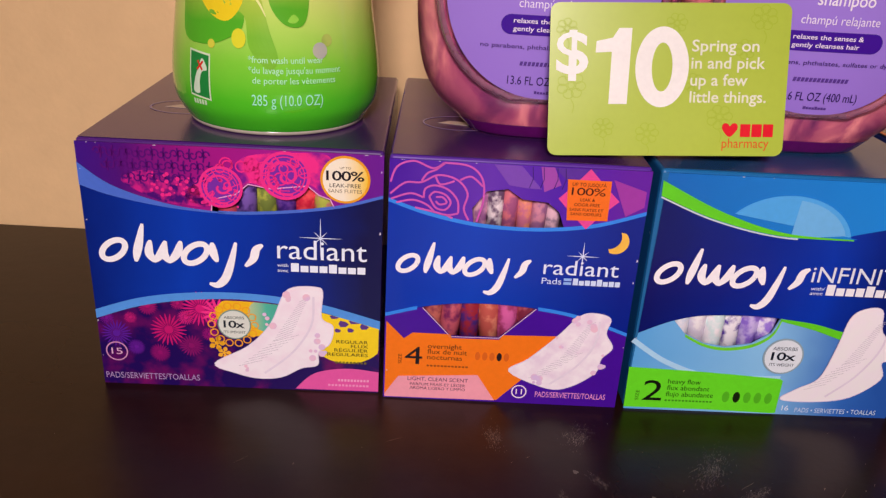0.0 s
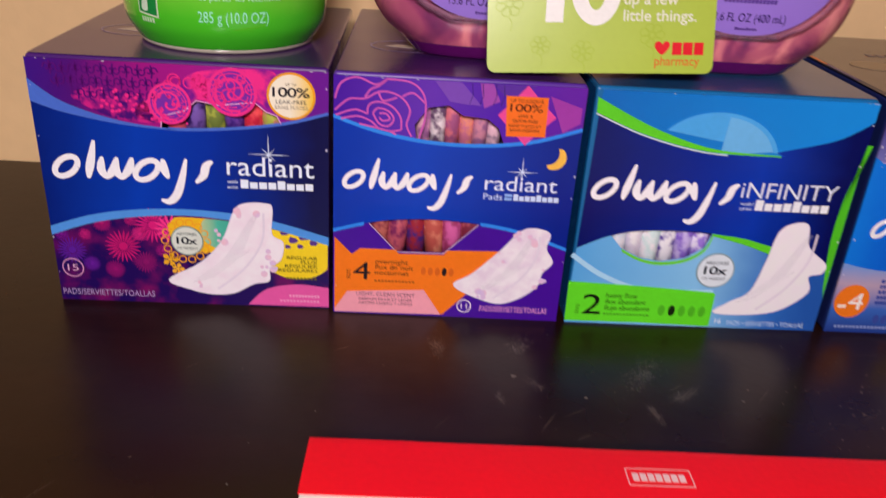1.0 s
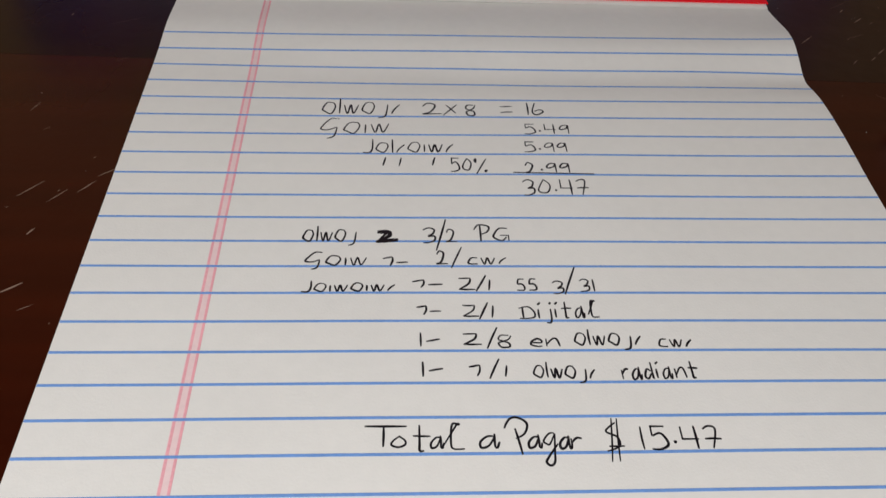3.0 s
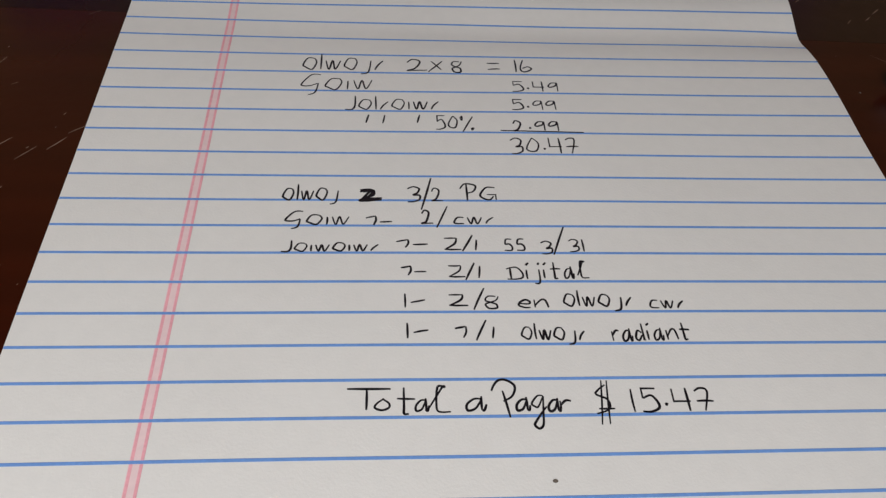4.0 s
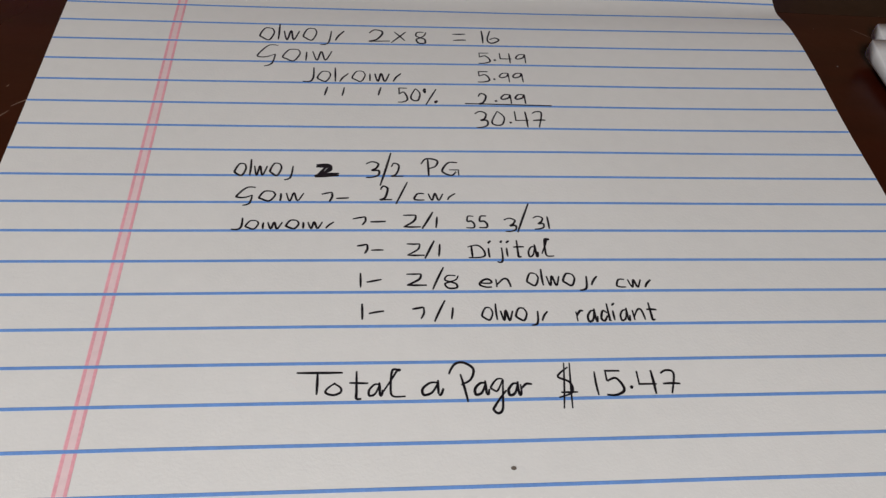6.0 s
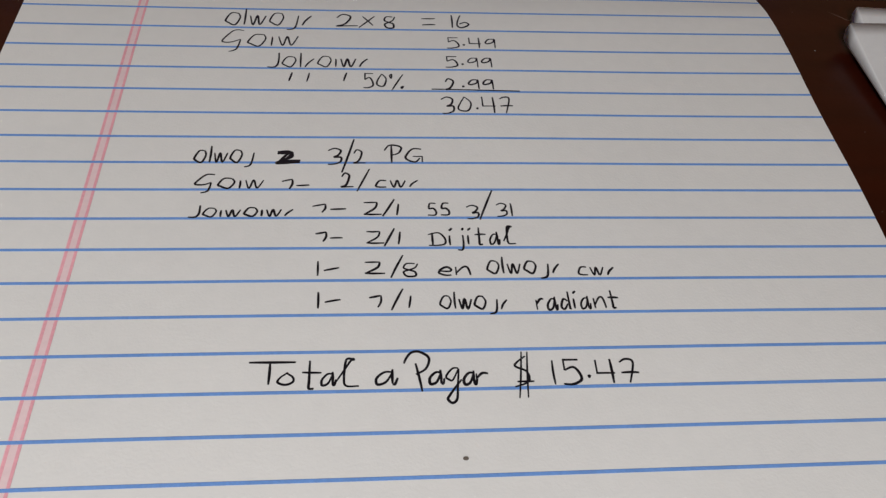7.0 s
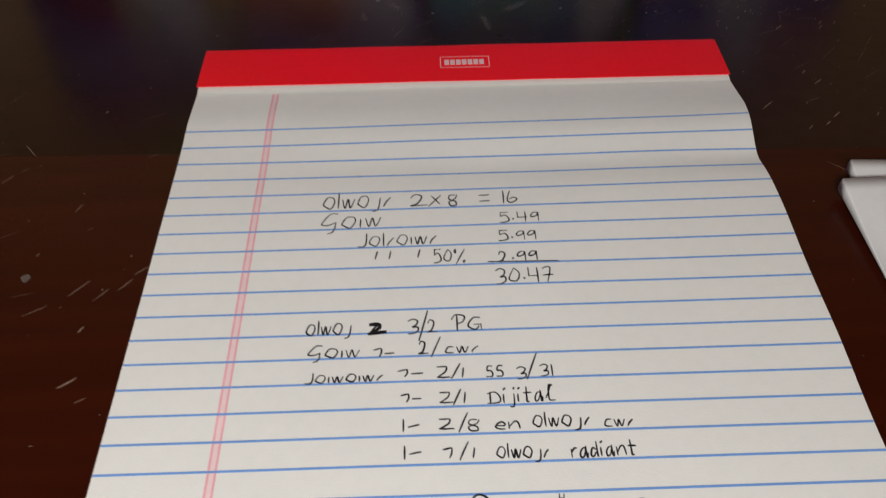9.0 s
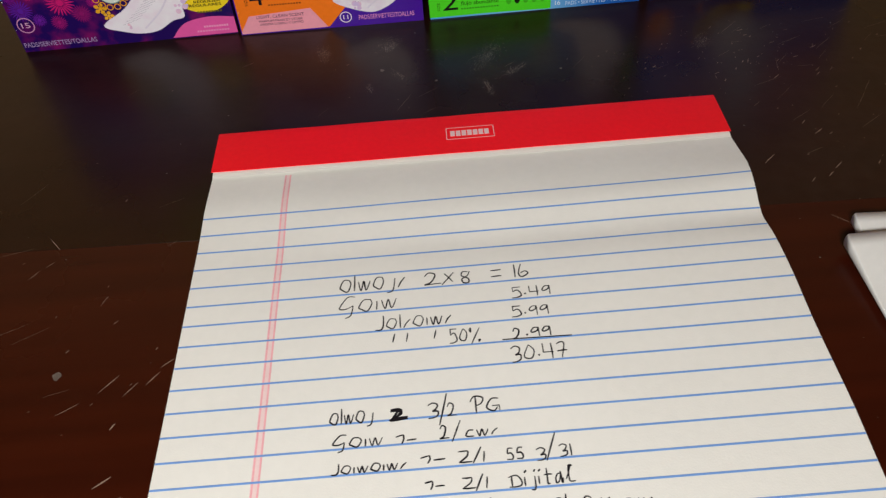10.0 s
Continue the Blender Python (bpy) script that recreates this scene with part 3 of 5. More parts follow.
    written('1-', -25.7, -21.0, -182.6, 3.9, sheet, 0.52, 0.218)
    written('q', -15.6, -11.4, -182.0, 3.5, sheet, 0.52, 0.003)
    written('/', -10.2, -7.5, -183.2, 6.2, sheet, 0.52, 0.002)
    written('8', -7.4, -4.4, -182.8, 3.9, sheet, 0.52, 0.002)
    written('en', 0.1, 6.7, -182.6, 3.8, sheet, 0.52, -0.011)
    written('@|~@(^', 10.5, 26.2, -182.2, 4.5, sheet, 0.52, -0.009)
    written('c~^', 30.3, 38.2, -182.8, 3.6, sheet, 0.52, -0.009)
    written('1-', -25.4, -20.6, -190.9, 4.1, sheet, 0.52, 0.198)
    written('7', -14.8, -12.4, -190.8, 3.5, sheet, 0.52, -0.001)
    written('/', -10.3, -7.8, -191.5, 5.5, sheet, 0.52, -0.001)
    written(',', -6.7, -6.2, -190.9, 3.0, sheet, 0.52, -0.000)
    written('@|~@(^', -0.2, 13.8, -191.2, 4.3, sheet, 0.52, -0.027)
    written('radiant', 19.9, 37.6, -191.8, 4.5, sheet, 0.52, 0.018)
    written('T', -37.7, -28.9, -208.2, 4.8, sheet, 0.55, -0.010)
    written('o', -32.1, -29.3, -208.3, 3.6, sheet, 0.55, -0.007)
    written('t', -27.7, -24.0, -209.2, 6.0, sheet, 0.55, -0.010)
    written('a', -23.9, -21.2, -208.5, 4.0, sheet, 0.55, -0.007)
    written('l', -21.2, -16.9, -208.8, 5.8, sheet, 0.55, -0.010)
    written('a', -13.5, -9.5, -208.5, 4.4, sheet, 0.55, -0.010)
    written('p', -8.2, -3.4, -210.4, 8.8, sheet, 0.55, -0.011)
    written('a', -3.3, -0.5, -208.7, 4.3, sheet, 0.55, -0.007)
    written('&', -0.2, 2.8, -211.2, 5.8, sheet, 0.50, 0.0)
    written('a', 3.3, 5.8, -208.9, 4.2, sheet, 0.55, -0.006)
    written('r', 5.7, 8.0, -208.8, 3.8, sheet, 0.55, -0.006)
    written('$', 13.0, 16.8, -209.8, 8.0, sheet, 0.45, -0.010)
    written('15.4Z', 20.6, 38.1, -209.4, 5.4, sheet, 0.55, -0.003)
    part('underline', ribbon(bmesh.new(), [(2.0 + 23.1 * i / 12, -121.9 - 0.5 * i / 12) for i in range(13)], 0.42, 0.14, on_page), PEN, sheet)
    return pad


def receipts():
    """Two loose folded slips beside the pad, their folds springing open at the far end."""
    def slip(m, w, l, lift, run, label, lines):
        t = thing("receipt", m, label, "receipt", "loose receipts")
        open_at = lambda v: 0.5 + lift * max(0.0, 1 + v / run) ** 1.3
        to = lambda u, v, d: Vector((u, v, 0.3 + open_at(v) * (1 - 0.75 * min(1.0, u / w)) + 0.5 * math.sin(u / 17 + v / 23) + 0.5 + d)) / 1000
        bm = bmesh.new()
        rows = []
        for j in range(37):
            v = -l * j / 36
            h = to(0, v, 0).z * 1000
            row = [to(w * (1 - i / 14), v, 0) for i in range(15)]
            row += [Vector((-0.22 * h * math.sin(math.pi * i / 8), v - 0.25 * h * i / 8, h * (0.5 + 0.5 * math.cos(math.pi * i / 8)) + 0.15)) / 1000 for i in range(1, 9)]
            row += [Vector((0.35 * w * i / 4, v - 0.25 * h, 0.15)) / 1000 for i in range(1, 5)]
            rows.append([bm.verts.new(p) for p in row])
        for a, b in zip(rows, rows[1:]):
            for i in range(len(a) - 1):
                bm.faces.new((a[i], a[i + 1], b[i + 1], b[i]))
        sheet = part("paper_slip", bm, RECEIPT, t, smooth=True)
        sheet.modifiers.new("thickness", "SOLIDIFY").thickness = 0.0001
        rnd = random.Random(lines)
        bm = bmesh.new()
        for k in range(lines):
            v, u = -3 - k * 3.4, 18.0 + rnd.uniform(0, 3)
            while u < min(w - 12, 44):
                e = u + rnd.uniform(2, 8)
                ribbon(bm, [(u + (e - u) * q / 4, v) for q in range(5)], 1.1, 0.12, to)
                u = e + rnd.uniform(1.5, 9)
        part("print_bar", bm, mat("faded_print_grey", "6c6c72", 0.7), t, "small dark print")
    slip(pose(0.1408, -0.0740, 0.0003, 0, 0, -2), 80, 150, 4.0, 34, "white folded paper receipt with small print under another slip", 4)
    slip(pose(0.1328, -0.0862, 0.0018, 0, -2, 0.5), 74, 190, 4.6, 46, "white folded paper receipt lying on another slip", 0)


# ---- the cartons ----
H = 103.0
NAVY, BLUE, SKY = "0b2a86", "0c3fae", "3d86e0"


def with_notch(curve, notch):
    """A boundary curve (u rising) that takes a way round a cut-out between the notch's ends."""
    return [p for p in curve if p[0] < notch[0][0]] + list(notch) + [p for p in curve if p[0] > notch[-1][0]]


def carton(ax, ay, bx, by, depth, body, top, label):
    turn = math.degrees(math.atan2(by - ay, bx - ax))
    c = thing("carton", pose(ax / 1000, ay / 1000, 0, 0, 0, turn), label, "carton", "cartons in a row")
    w = math.hypot(bx - ax, by - ay)
    bm = block(0, w / 1000, 0.0003, depth / 1000, 0, H / 1000, 0.0014, 3)
    cut = [f for f in bm.faces if f.normal.y < -0.999]
    bmesh.ops.delete(bm, geom=cut, context="FACES")
    part("carton_body", bm, body, c)
    part("inner_liner", block(0.0015, w / 1000 - 0.0015, 0.014, depth / 1000 - 0.002, 0.0015, H / 1000 - 0.0015), INSIDE, c)
    over = lambda u, v, d: Vector((u, v, H + d)) / 1000
    part("top_panel", fill(bmesh.new(), [(1, 1), (w - 1, 1), (w - 1, depth - 1), (1, depth - 1)], 0.25, over), top, c)
    return c, w, over


def thumb_tab(c, u, v, over):
    bm = bmesh.new()
    ribbon(bm, ring(u, v, 15, 11, 40) + ring(u, v, 15, 11, 40)[:1], 0.7, 0.4, over)
    tab = part("thumb_tab", bm, ink("9a86a8"), c, "pale outlined oval tab")
    part("tab_streak", fill(bmesh.new(), [(u - 9, v - 1), (u + 8, v - 4), (u + 10, v + 1), (u - 4, v + 3)], 0.45, over), ink("c9b3a2"), tab)


def nicks(c, w, seed, n=12):
    """White wear along the carton's upright edges, and gloss glints painted along its top edge."""
    rnd = random.Random(seed)
    bm = bmesh.new()
    for _ in range(n // 2):
        u, v, s = rnd.choice((rnd.uniform(0.5, 1.4), rnd.uniform(w - 1.4, w - 0.5))), rnd.uniform(4, H - 2), rnd.uniform(0.2, 0.8)
        fill(bm, [(u - s * .4, v), (u + s * .5, v + s * .3), (u + s * .2, v + s * 1.6), (u - s * .3, v + s)], 1.05, flat, 0.4)
    for _ in range(n // 2):
        u, s = rnd.uniform(2, w - 2) if rnd.random() < .5 else rnd.choice((rnd.uniform(.5, 8), rnd.uniform(w - 8, w - .5))), rnd.uniform(0.2, 1.3)
        fill(bm, [(u, H - 1.5), (u + s, H - 1.45), (u + s * .8, H - 1.22), (u + s * .1, H - 1.25)], .62, flat, 0.3)
    part("edge_wear_and_glint", bm, ink("d8d4e0"), c, "white worn board and painted top-edge glints")["kind"] = "stuff"


def logo(c, u0, v0, w, h, tilt, hexa="f4f3f8", d=1.0):
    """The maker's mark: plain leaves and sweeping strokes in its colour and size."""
    at = lambda x, y: (u0 + x * w, v0 + (y - 0.36) * h + x * w * tilt)
    bm = bmesh.new()
    k = h * 0.115
    # two leaning rings, a tall leaf, waves and a hanging sweep
    for n, cx in enumerate((.078, .562)):
        loop = [(cx + .062 * math.cos(a) + .035 * math.sin(a), .54 + .165 * math.sin(a)) for a in np.linspace(0, 2 * math.pi, 33)]
        ribbon(bm, [at(*p) for p in loop], k * .8, d + .02 * n)
    sweeps = ([(.262, .99), (.235, .70), (.215, .50), (.205, .36)], [(.30, .73), (.287, .52), (.318, .37)], [(.312, .37), (.36, .52), (.39, .73)], [(.388, .73), (.375, .52), (.408, .37)], [(.402, .37), (.455, .54), (.48, .74)],
              [(.665, .74), (.668, .58), (.69, .42)], [(.805, .76), (.775, .45), (.735, .16), (.685, .03), (.635, .05)], [(.965, .74), (.925, .66), (.905, .50), (.855, .37)])
    for n, line in enumerate(sweeps):
        ribbon(bm, [at(*p) for p in spline(line, 8)], k * 1.15, d + .04 + .02 * n, flat, k * .35)
    return part("maker_mark", bm, ink(hexa), c, "white sweeping maker's mark")


def pad_picture(c, outline, hexa, spots=None, d=1.3):
    """A printed picture of a winged pad, with its quilted lines."""
    p = part("pad_picture", fill(bmesh.new(), spline(outline, 5, True), d), mottled("pad_print_" + hexa, hexa, "f3edf4", 160.0, 0.35, 0.6), c, "printed picture of a white winged pad")
    xs, ys = [q[0] for q in outline], [q[1] for q in outline]
    x0, x1, y0, y1 = min(xs), max(xs), min(ys), max(ys)
    at = lambda x, y: (x0 + x * (x1 - x0), y0 + y * (y1 - y0))
    rim = spline(outline, 5, True)
    part("pad_rim", ribbon(bmesh.new(), rim + rim[:1], 0.4, d + .1), ink("e2d8ea"), p)
    bm = bmesh.new()
    ribbon(bm, spline([at(.84, .90), at(.82, .60), at(.66, .30), at(.42, .06)], 6), 0.9, d + .13)
    part("pad_crease", bm, ink("e3d9e8"), p)
    bm = bmesh.new()
    for i in range(8):
        ribbon(bm, [at(.20 + .042 * i, .13 + .04 * i), at(.40 + .045 * i, .20 + .042 * i)], 0.32, d + .15, flat, .1)
    part("quilt_line", bm, ink("9c97a6"), p)
    bm = bmesh.new()
    for i in range(15):
        ribbon(bm, [at(.50 + .016 * i, .42 + .030 * i), at(.66 + .010 * i, .50 + .028 * i)], 0.2, d + .15)
    part("quilt_line", bm, ink("c6c0cc"), p)
    if spots:
        rnd = random.Random(spots)
        bm = bmesh.new()
        for i in range(22):
            x, y = rnd.choice(((.62, .9), (.78, .85), (.9, .45), (.85, .28), (.5, .55), (.45, .66), (.3, .1), (.95, .35)))
            fill(bm, ring(*at(x + rnd.uniform(-.05, .02), y + rnd.uniform(-.05, .05)), rnd.uniform(.6, 1.6), n=10), d + .12 + .012 * i, flat, .02)
        part("pad_flower", bm, mottled("pad_flower_print", "d6bfe6", "ecc4d6", 120.0), p)
    return p


def wraps(c, u0, u1, v0, v1, hues, seed):
    """Folded wrapped pads standing behind a cut-out."""
    n = len(hues)
    rnd = random.Random(seed)
    for i, (a, b) in enumerate(hues):
        w = (u1 - u0) / n
        bm = bmesh.new()
        bmesh.ops.create_cone(bm, cap_ends=True, segments=18, radius1=w * 0.56, radius2=w * 0.56, depth=v1 - v0 + 16)
        bmesh.ops.bevel(bm, geom=[e for e in bm.edges if abs(e.verts[0].co.z - e.verts[1].co.z) < 1e-4], offset=1.2, segments=2, affect="EDGES")
        m = pose(u0 + w * (i + .5), 6.2 + rnd.uniform(-.8, .8), (v0 + v1) / 2 + 1, rnd.uniform(-3, 3), rnd.uniform(-6, 6), rnd.uniform(0, 90))
        for v in bm.verts:
            v.co = (m @ v.co) / 1000
        part("wrapped_pad", bm, mottled("wrapper_%s_%s" % (a, b), a, b, 210.0, 0.42, 0.56, 0.35), c, smooth=True)


def sparkle(c, u, v, r, d=1.2):
    bm = bmesh.new()
    for a in range(0, 180, 45):
        l = r if a in (0, 90) else r * 0.45
        ca, sa = math.cos(radians(a)), math.sin(radians(a))
        ribbon(bm, [(u + ca * l * k, v + sa * l * k) for k in (-1, -.5, 0, .5, 1)], 0.4, d, flat, 0.05)
    part("sparkle", bm, ink("dfeaff"), c)


def petals(c, name, u, v, r, n, hexa, d, inner=0.25, w=0.16):
    bm = bmesh.new()
    for i in range(n):
        a = 2 * math.pi * i / n
        ca, sa = math.cos(a), math.sin(a)
        ribbon(bm, [(u + ca * r * k, v + sa * r * k) for k in (inner, .5, .75, 1.0)], r * w * 2, d, flat, r * w * .5)
    fill(bm, ring(u, v, r * inner, n=12), d)
    return part(name, bm, ink(hexa), c)


def radiant_carton():
    (ax, ay), (bx, by) = (-224.8, 94.8), (-113.3, 97.2)
    c, w, over = carton(ax, ay, bx, by, 132, mat("purple_carton_board", "4e2478", 0.25, 0.06, 45.0, coat=0.6), mat("purple_card_top", "432060", 0.24, 0.1, 40.0, coat=0.15),
                        "purple and blue printed carton with pink lace pattern")
    hi = spline([(0.12, (-0.2, 85.4)[1]), (11.7, 81.6), (32.1, 77.9), (52.9, 76.5), (73.9, 77.7), (95, 80.8), (w - .12, (112.3, 85.5)[1])], 8)
    lo = spline([(0.12, (-0.8, 32.7)[1]), (18, 38.6), (39, 41.8), (62, 42.2), (86.2, 39.3), (w - .12, (110.3, 32.4)[1])], 8)
    notch = [(47.7, 77.1), (48.3, 81.9), (57, 84.3), (61.7, 88.5), (70, 87.1), (83.5, 88.9), (87.8, 85.4), (91.8, 84), (93.3, 80.9)]
    shape("centre_band", lo + hi[::-1], NAVY, 0.5, c, material=fade("band_blue_a", [(0.0, "07186a"), (0.4, "083cb4"), (0.65, "0830a0"), (1.0, "0e1048")], "X", 0, w / 1000), thick=0.85)
    shape("upper_print", with_notch(hi, notch) + [(w - .12, H - 1.2), (.12, H - 1.2)], "5a1a78", 0.5, c,
          material=fade("upper_purple", [(0.0, "34188a"), (0.2, "501478"), (0.45, "a01882"), (0.8, "a82096"), (1.0, "6c1a94")], "X", 0, w / 1000), thick=0.85)
    shape("lower_print", [(.12, .05), (w - .12, .05)] + lo[::-1], "3a1260", 0.5, c, material=mottled("lower_purple", "220a58", "74105f", 90.0, 0.46, 0.7), thick=0.85)
    up = spline([(0.12, (0, 94.1)[1]), (12.1, 85.6), (32.2, 79.3), (52.9, 76.9)], 8)
    shape("band_stripe", [p for p in hi if p[0] <= up[-1][0]] + up[::-1], "4a6fd0", 0.8, c)
    shape("band_stripe", [(p[0], p[1] + 1.0) for p in hi if p[0] > up[-1][0] - 3][::-1] + [(p[0], p[1] - .2) for p in hi if p[0] > up[-1][0] - 3], "4a6fd0", 0.8, c)
    shape("band_stripe", [(p[0], p[1] + 1.2) for p in lo] + [(p[0], p[1] - 1.6 - 2.2 * abs(p[0] / w - .5)) for p in lo][::-1], "4f96e6", 0.8, c)
    # lace
    shape("lace_ground", spline([(38.6, 81.4), (42.1, 88.2), (53.7, 93.5), (62.2, 99.3), (78.6, 101.2), (90.8, 100.9), (91.8, 95.4), (88.7, 87), (83.5, 89.4), (70, 87.6), (61.8, 88.9), (57, 84.7), (48.2, 82.3), (46.8, 79.6)], 5, True),
          "e0308c", 0.62, c, "hot pink printed lace ground", material=mottled("lace_pink", "7a1c90", "f0328e", 130.0, 0.38, 0.54))
    shape("lace_ground", spline([(15.4, 87.7), (23, 92), (33.1, 90.8), (42.1, 87.5), (47.2, 79.6), (38.4, 79.1), (28.1, 80.9)], 5, True), "a01c80", 0.62, c, material=mottled("lace_pink_dark", "4a1274", "cc2486", 260.0, 0.42, 0.6))
    part("window_rim", ribbon(bmesh.new(), notch, .45, .8), ink("e8a8d8"), c)
    rnd = random.Random(11)
    for (u, v), r, hexa in (((75.4, 92.4), 9.0, "f0348f"), ((51.7, 86.9), 7.8, "f0348f")):
        bm = bmesh.new()
        ribbon(bm, (ring(u, v, r * .97, n=36) * 2)[:37], r * 0.14, 0.9)
        ribbon(bm, (ring(u, v, r * .8, n=30) * 2)[:31], r * 0.05, 0.91)
        turn = 1.0 if r > 9 else -1.0
        arm = spline([(u + r * (.86 - .062 * k) * math.cos(turn * k * .72 - 1.2), v + r * (.86 - .062 * k) * math.sin(turn * k * .72 - 1.2)) for k in range(13)], 4)
        ribbon(bm, arm, r * .12, 0.92)
        for k in range(11):
            a = k * .571 + .2 * math.sin(k * 2.3)
            q0, q1 = .46 + .08 * math.sin(k * 1.7), .92
            m = a + .16 * math.cos(k * 1.9)
            ribbon(bm, [(u + r * q0 * math.cos(a), v + r * q0 * math.sin(a)), (u + r * .7 * math.cos(m), v + r * .7 * math.sin(m)), (u + r * q1 * math.cos(a + .2), v + r * q1 * math.sin(a + .2))], r * .05, 0.94)
            ribbon(bm, [(u + r * .7 * math.cos(m), v + r * .7 * math.sin(m)), (u + r * .66 * math.cos(a + .5), v + r * .66 * math.sin(a + .5))], r * .045, 0.96)
        p = part("lace_swirl", bm, ink(hexa), c, "bright pink printed lace swirl")
        shape("swirl_ground", ring(u, v, r, n=28), "7a30a8", 0.75, p)
    bm = bmesh.new()
    for _ in range(30):
        u, v = rnd.gauss((65, 94.1)[0], 9), rnd.gauss((65, 94.1)[1], 5)
        if 82 < v < 98 and 46 < u < 84:
            r = rnd.uniform(1.0, 2.4)
            ribbon(bm, (ring(u, v, r, n=12) * 2)[:13], 0.6, 0.86)
    for _ in range(70):
        u = rnd.uniform(26, 58)
        v = rnd.uniform(78, 92) - (u - 26) * .05
        if v > np.interp(u, [p[0] for p in hi], [p[1] for p in hi]) + 2.2 + max(0.0, (50 - u) * .12):
            fill(bm, ring(u, v, rnd.uniform(.3, .9), n=6), 0.84)
    part("lace_speckle", bm, ink("ef2f8c"), c, "pink printed lace dots")["kind"] = "stuff"
    bm = bmesh.new()
    for i in range(9):
        for j in range(3):
            u, v, f = 9 + i * 4.6 + (j % 2) * 2.3, 98.6 - j * 4.6, (-1) ** (i + j)
            if v < 80 + 14 * (1 - u / 46):
                continue
            for s in (1, -1):
                ribbon(bm, spline([(u + s * (1.0 + 1.5 * (1 - k / 9) * math.cos(k * .8)), v + f * 1.9 * (1 - k / 9) * math.sin(k * .8)) for k in range(8)], 3), 0.55, 0.8)
            ribbon(bm, spline([(u, v - 2.6), (u + .4 * f, v), (u, v + 2.4)], 3), 0.6, 0.8)
    part("dark_scrollwork", bm, ink("5a1276"), c, "dark purple printed scrolls")["kind"] = "stuff"
    wraps(c, *sorted(((49, 82.3)[0], (92.8, 84.5)[0])), (52.9, 77.2)[1], (53.4, 87.4)[1],
          [("d63a5a", "e85a70"), ("3a2266", "7a5ab0"), ("c8d050", "7a8a40"), ("4a2a8a", "7a4ab0"), ("e0304a", "ff5a60"), ("b8c050", "e0508a")], 4)
    # badges
    u, v = (97.4, 92)
    b = shape("claim_badge", ring(u, v, 9.2), "e8a020", 1.0, c, "round white and gold badge")
    shape("badge_face", ring(u, v, 8.3), "f6efdc", 1.15, b, material=fade("gold_sheen", [(0.0, "f6efdc"), (0.5, "f4ecd4"), (1.0, "f2c83c")], "X", (u - 8) / 1000, (u + 9) / 1000))
    lettering("badge_text", "UP TO", "6a5020", u, v + 4.2, 0.9, 4, 1.3, b, align="c")
    lettering("badge_text", "100%", "1a1420", u, v - .2, 3.6, 14, 1.3, b, align="c", bold=.012)
    lettering("badge_text", "LEAK-FREE", "2a2020", u, v - 2.9, 1.5, 11.5, 1.3, b, align="c")
    lettering("badge_text", "SANS FUITES", "8a7a60", u, v - 5.0, 1.4, 12.5, 1.3, b, align="c")
    logo(c, *(5, 55.4), (68.6, 55.6)[0] - (5, 55.4)[0], 25.0, -0.005)
    u, v = (71.7, 59.3)
    lettering("range_name", "radiant", "e8f2ff", u, v, 8.0, (105.8, 61)[0] - u, 1.0, c)
    u, v = (76.8, 53.9)
    bars("range_bar", "e8f2ff", u, v, 3.6, (105.9, 55)[0] - u, 1.0, c, 8, gap=.17)
    lettering("range_text", "with", "e8f2ff", (71.6, 55.8)[0], (71.6, 55.8)[1], 1.4, 4.2, 1.0, c)
    lettering("range_text", "avec", "e8f2ff", (71.6, 53.6)[0], (71.6, 53.6)[1], 1.4, 4.2, 1.0, c)
    sparkle(c, *(88.2, 68.4), 8)
    # lower flowers, yellow and pink fields
    for (px, r, hexa) in (((27.9, 26), 7.2, "c41a6e"), ((40.8, 35.9), 7.6, "d8207a"), ((7.2, 23.5), 6.0, "5a1f9a"), ((20.4, 36.2), 4.0, "b01a70"), ((36.4, 19.1), 5.0, "8a1668"), ((13.3, 30.9), 2.6, "c02078"), ((23.7, 15.4), 4.2, "9a1670"), ((35, 31.9), 3.4, "e02a86"), ((14.5, 17.6), 3.6, "6a1f9e"), ((32.2, 38), 3.0, "b81c74"), ((4, 30.4), 3.0, "7a1890"), ((43.9, 24.7), 3.2, "a01878")):
        petals(c, "flower_print", px[0], px[1], r, 22, hexa, 0.75, w=.06)
    low_at = lambda x: np.interp(x, [p[0] for p in lo], [p[1] for p in lo])
    clip = lambda pts: [(min(x, w - .5), min(y, low_at(x) - 2.4)) for x, y in pts]
    shape("yellow_field", clip(ring(*(98.5, 27.2), 15.5, 13.5, 48)), "f2d41c", 0.9, c)
    bm = bmesh.new()
    for px, r in (((93.3, 35.2), 2.0), ((96.9, 31.8), 2.2), ((101.1, 33.5), 2.4), ((94.7, 28.8), 1.4), ((105.2, 30.9), 2.0), ((99.8, 29.1), 1.5)):
        fill(bm, clip([(px[0] + r * q * math.cos(k * 1.05), px[1] + .72 * r * q * math.sin(k * 1.05)) for k, q in enumerate((1, .8, 1.1, .85, 1, .9))]), 1.0)
    part("yellow_blotch", bm, ink("5a3a86"), c, "purple printed blotches")
    shape("yellow_field", clip(ring(*(61.3, 34.1), 14.5, 9.5, 40)), "f0bc18", 0.78, c)
    shape("teal_field", clip(ring(*(68.4, 34.5), 9.0, 8.0, 40)), "3aa890", 0.85, c, material=fade("teal_sheen", [(0.0, "f0dc90"), (0.45, "4ab8a0"), (1.0, "2a8a80")], "X", .055, .085))
    bm = bmesh.new()
    u, v = (53.5, 29.5)
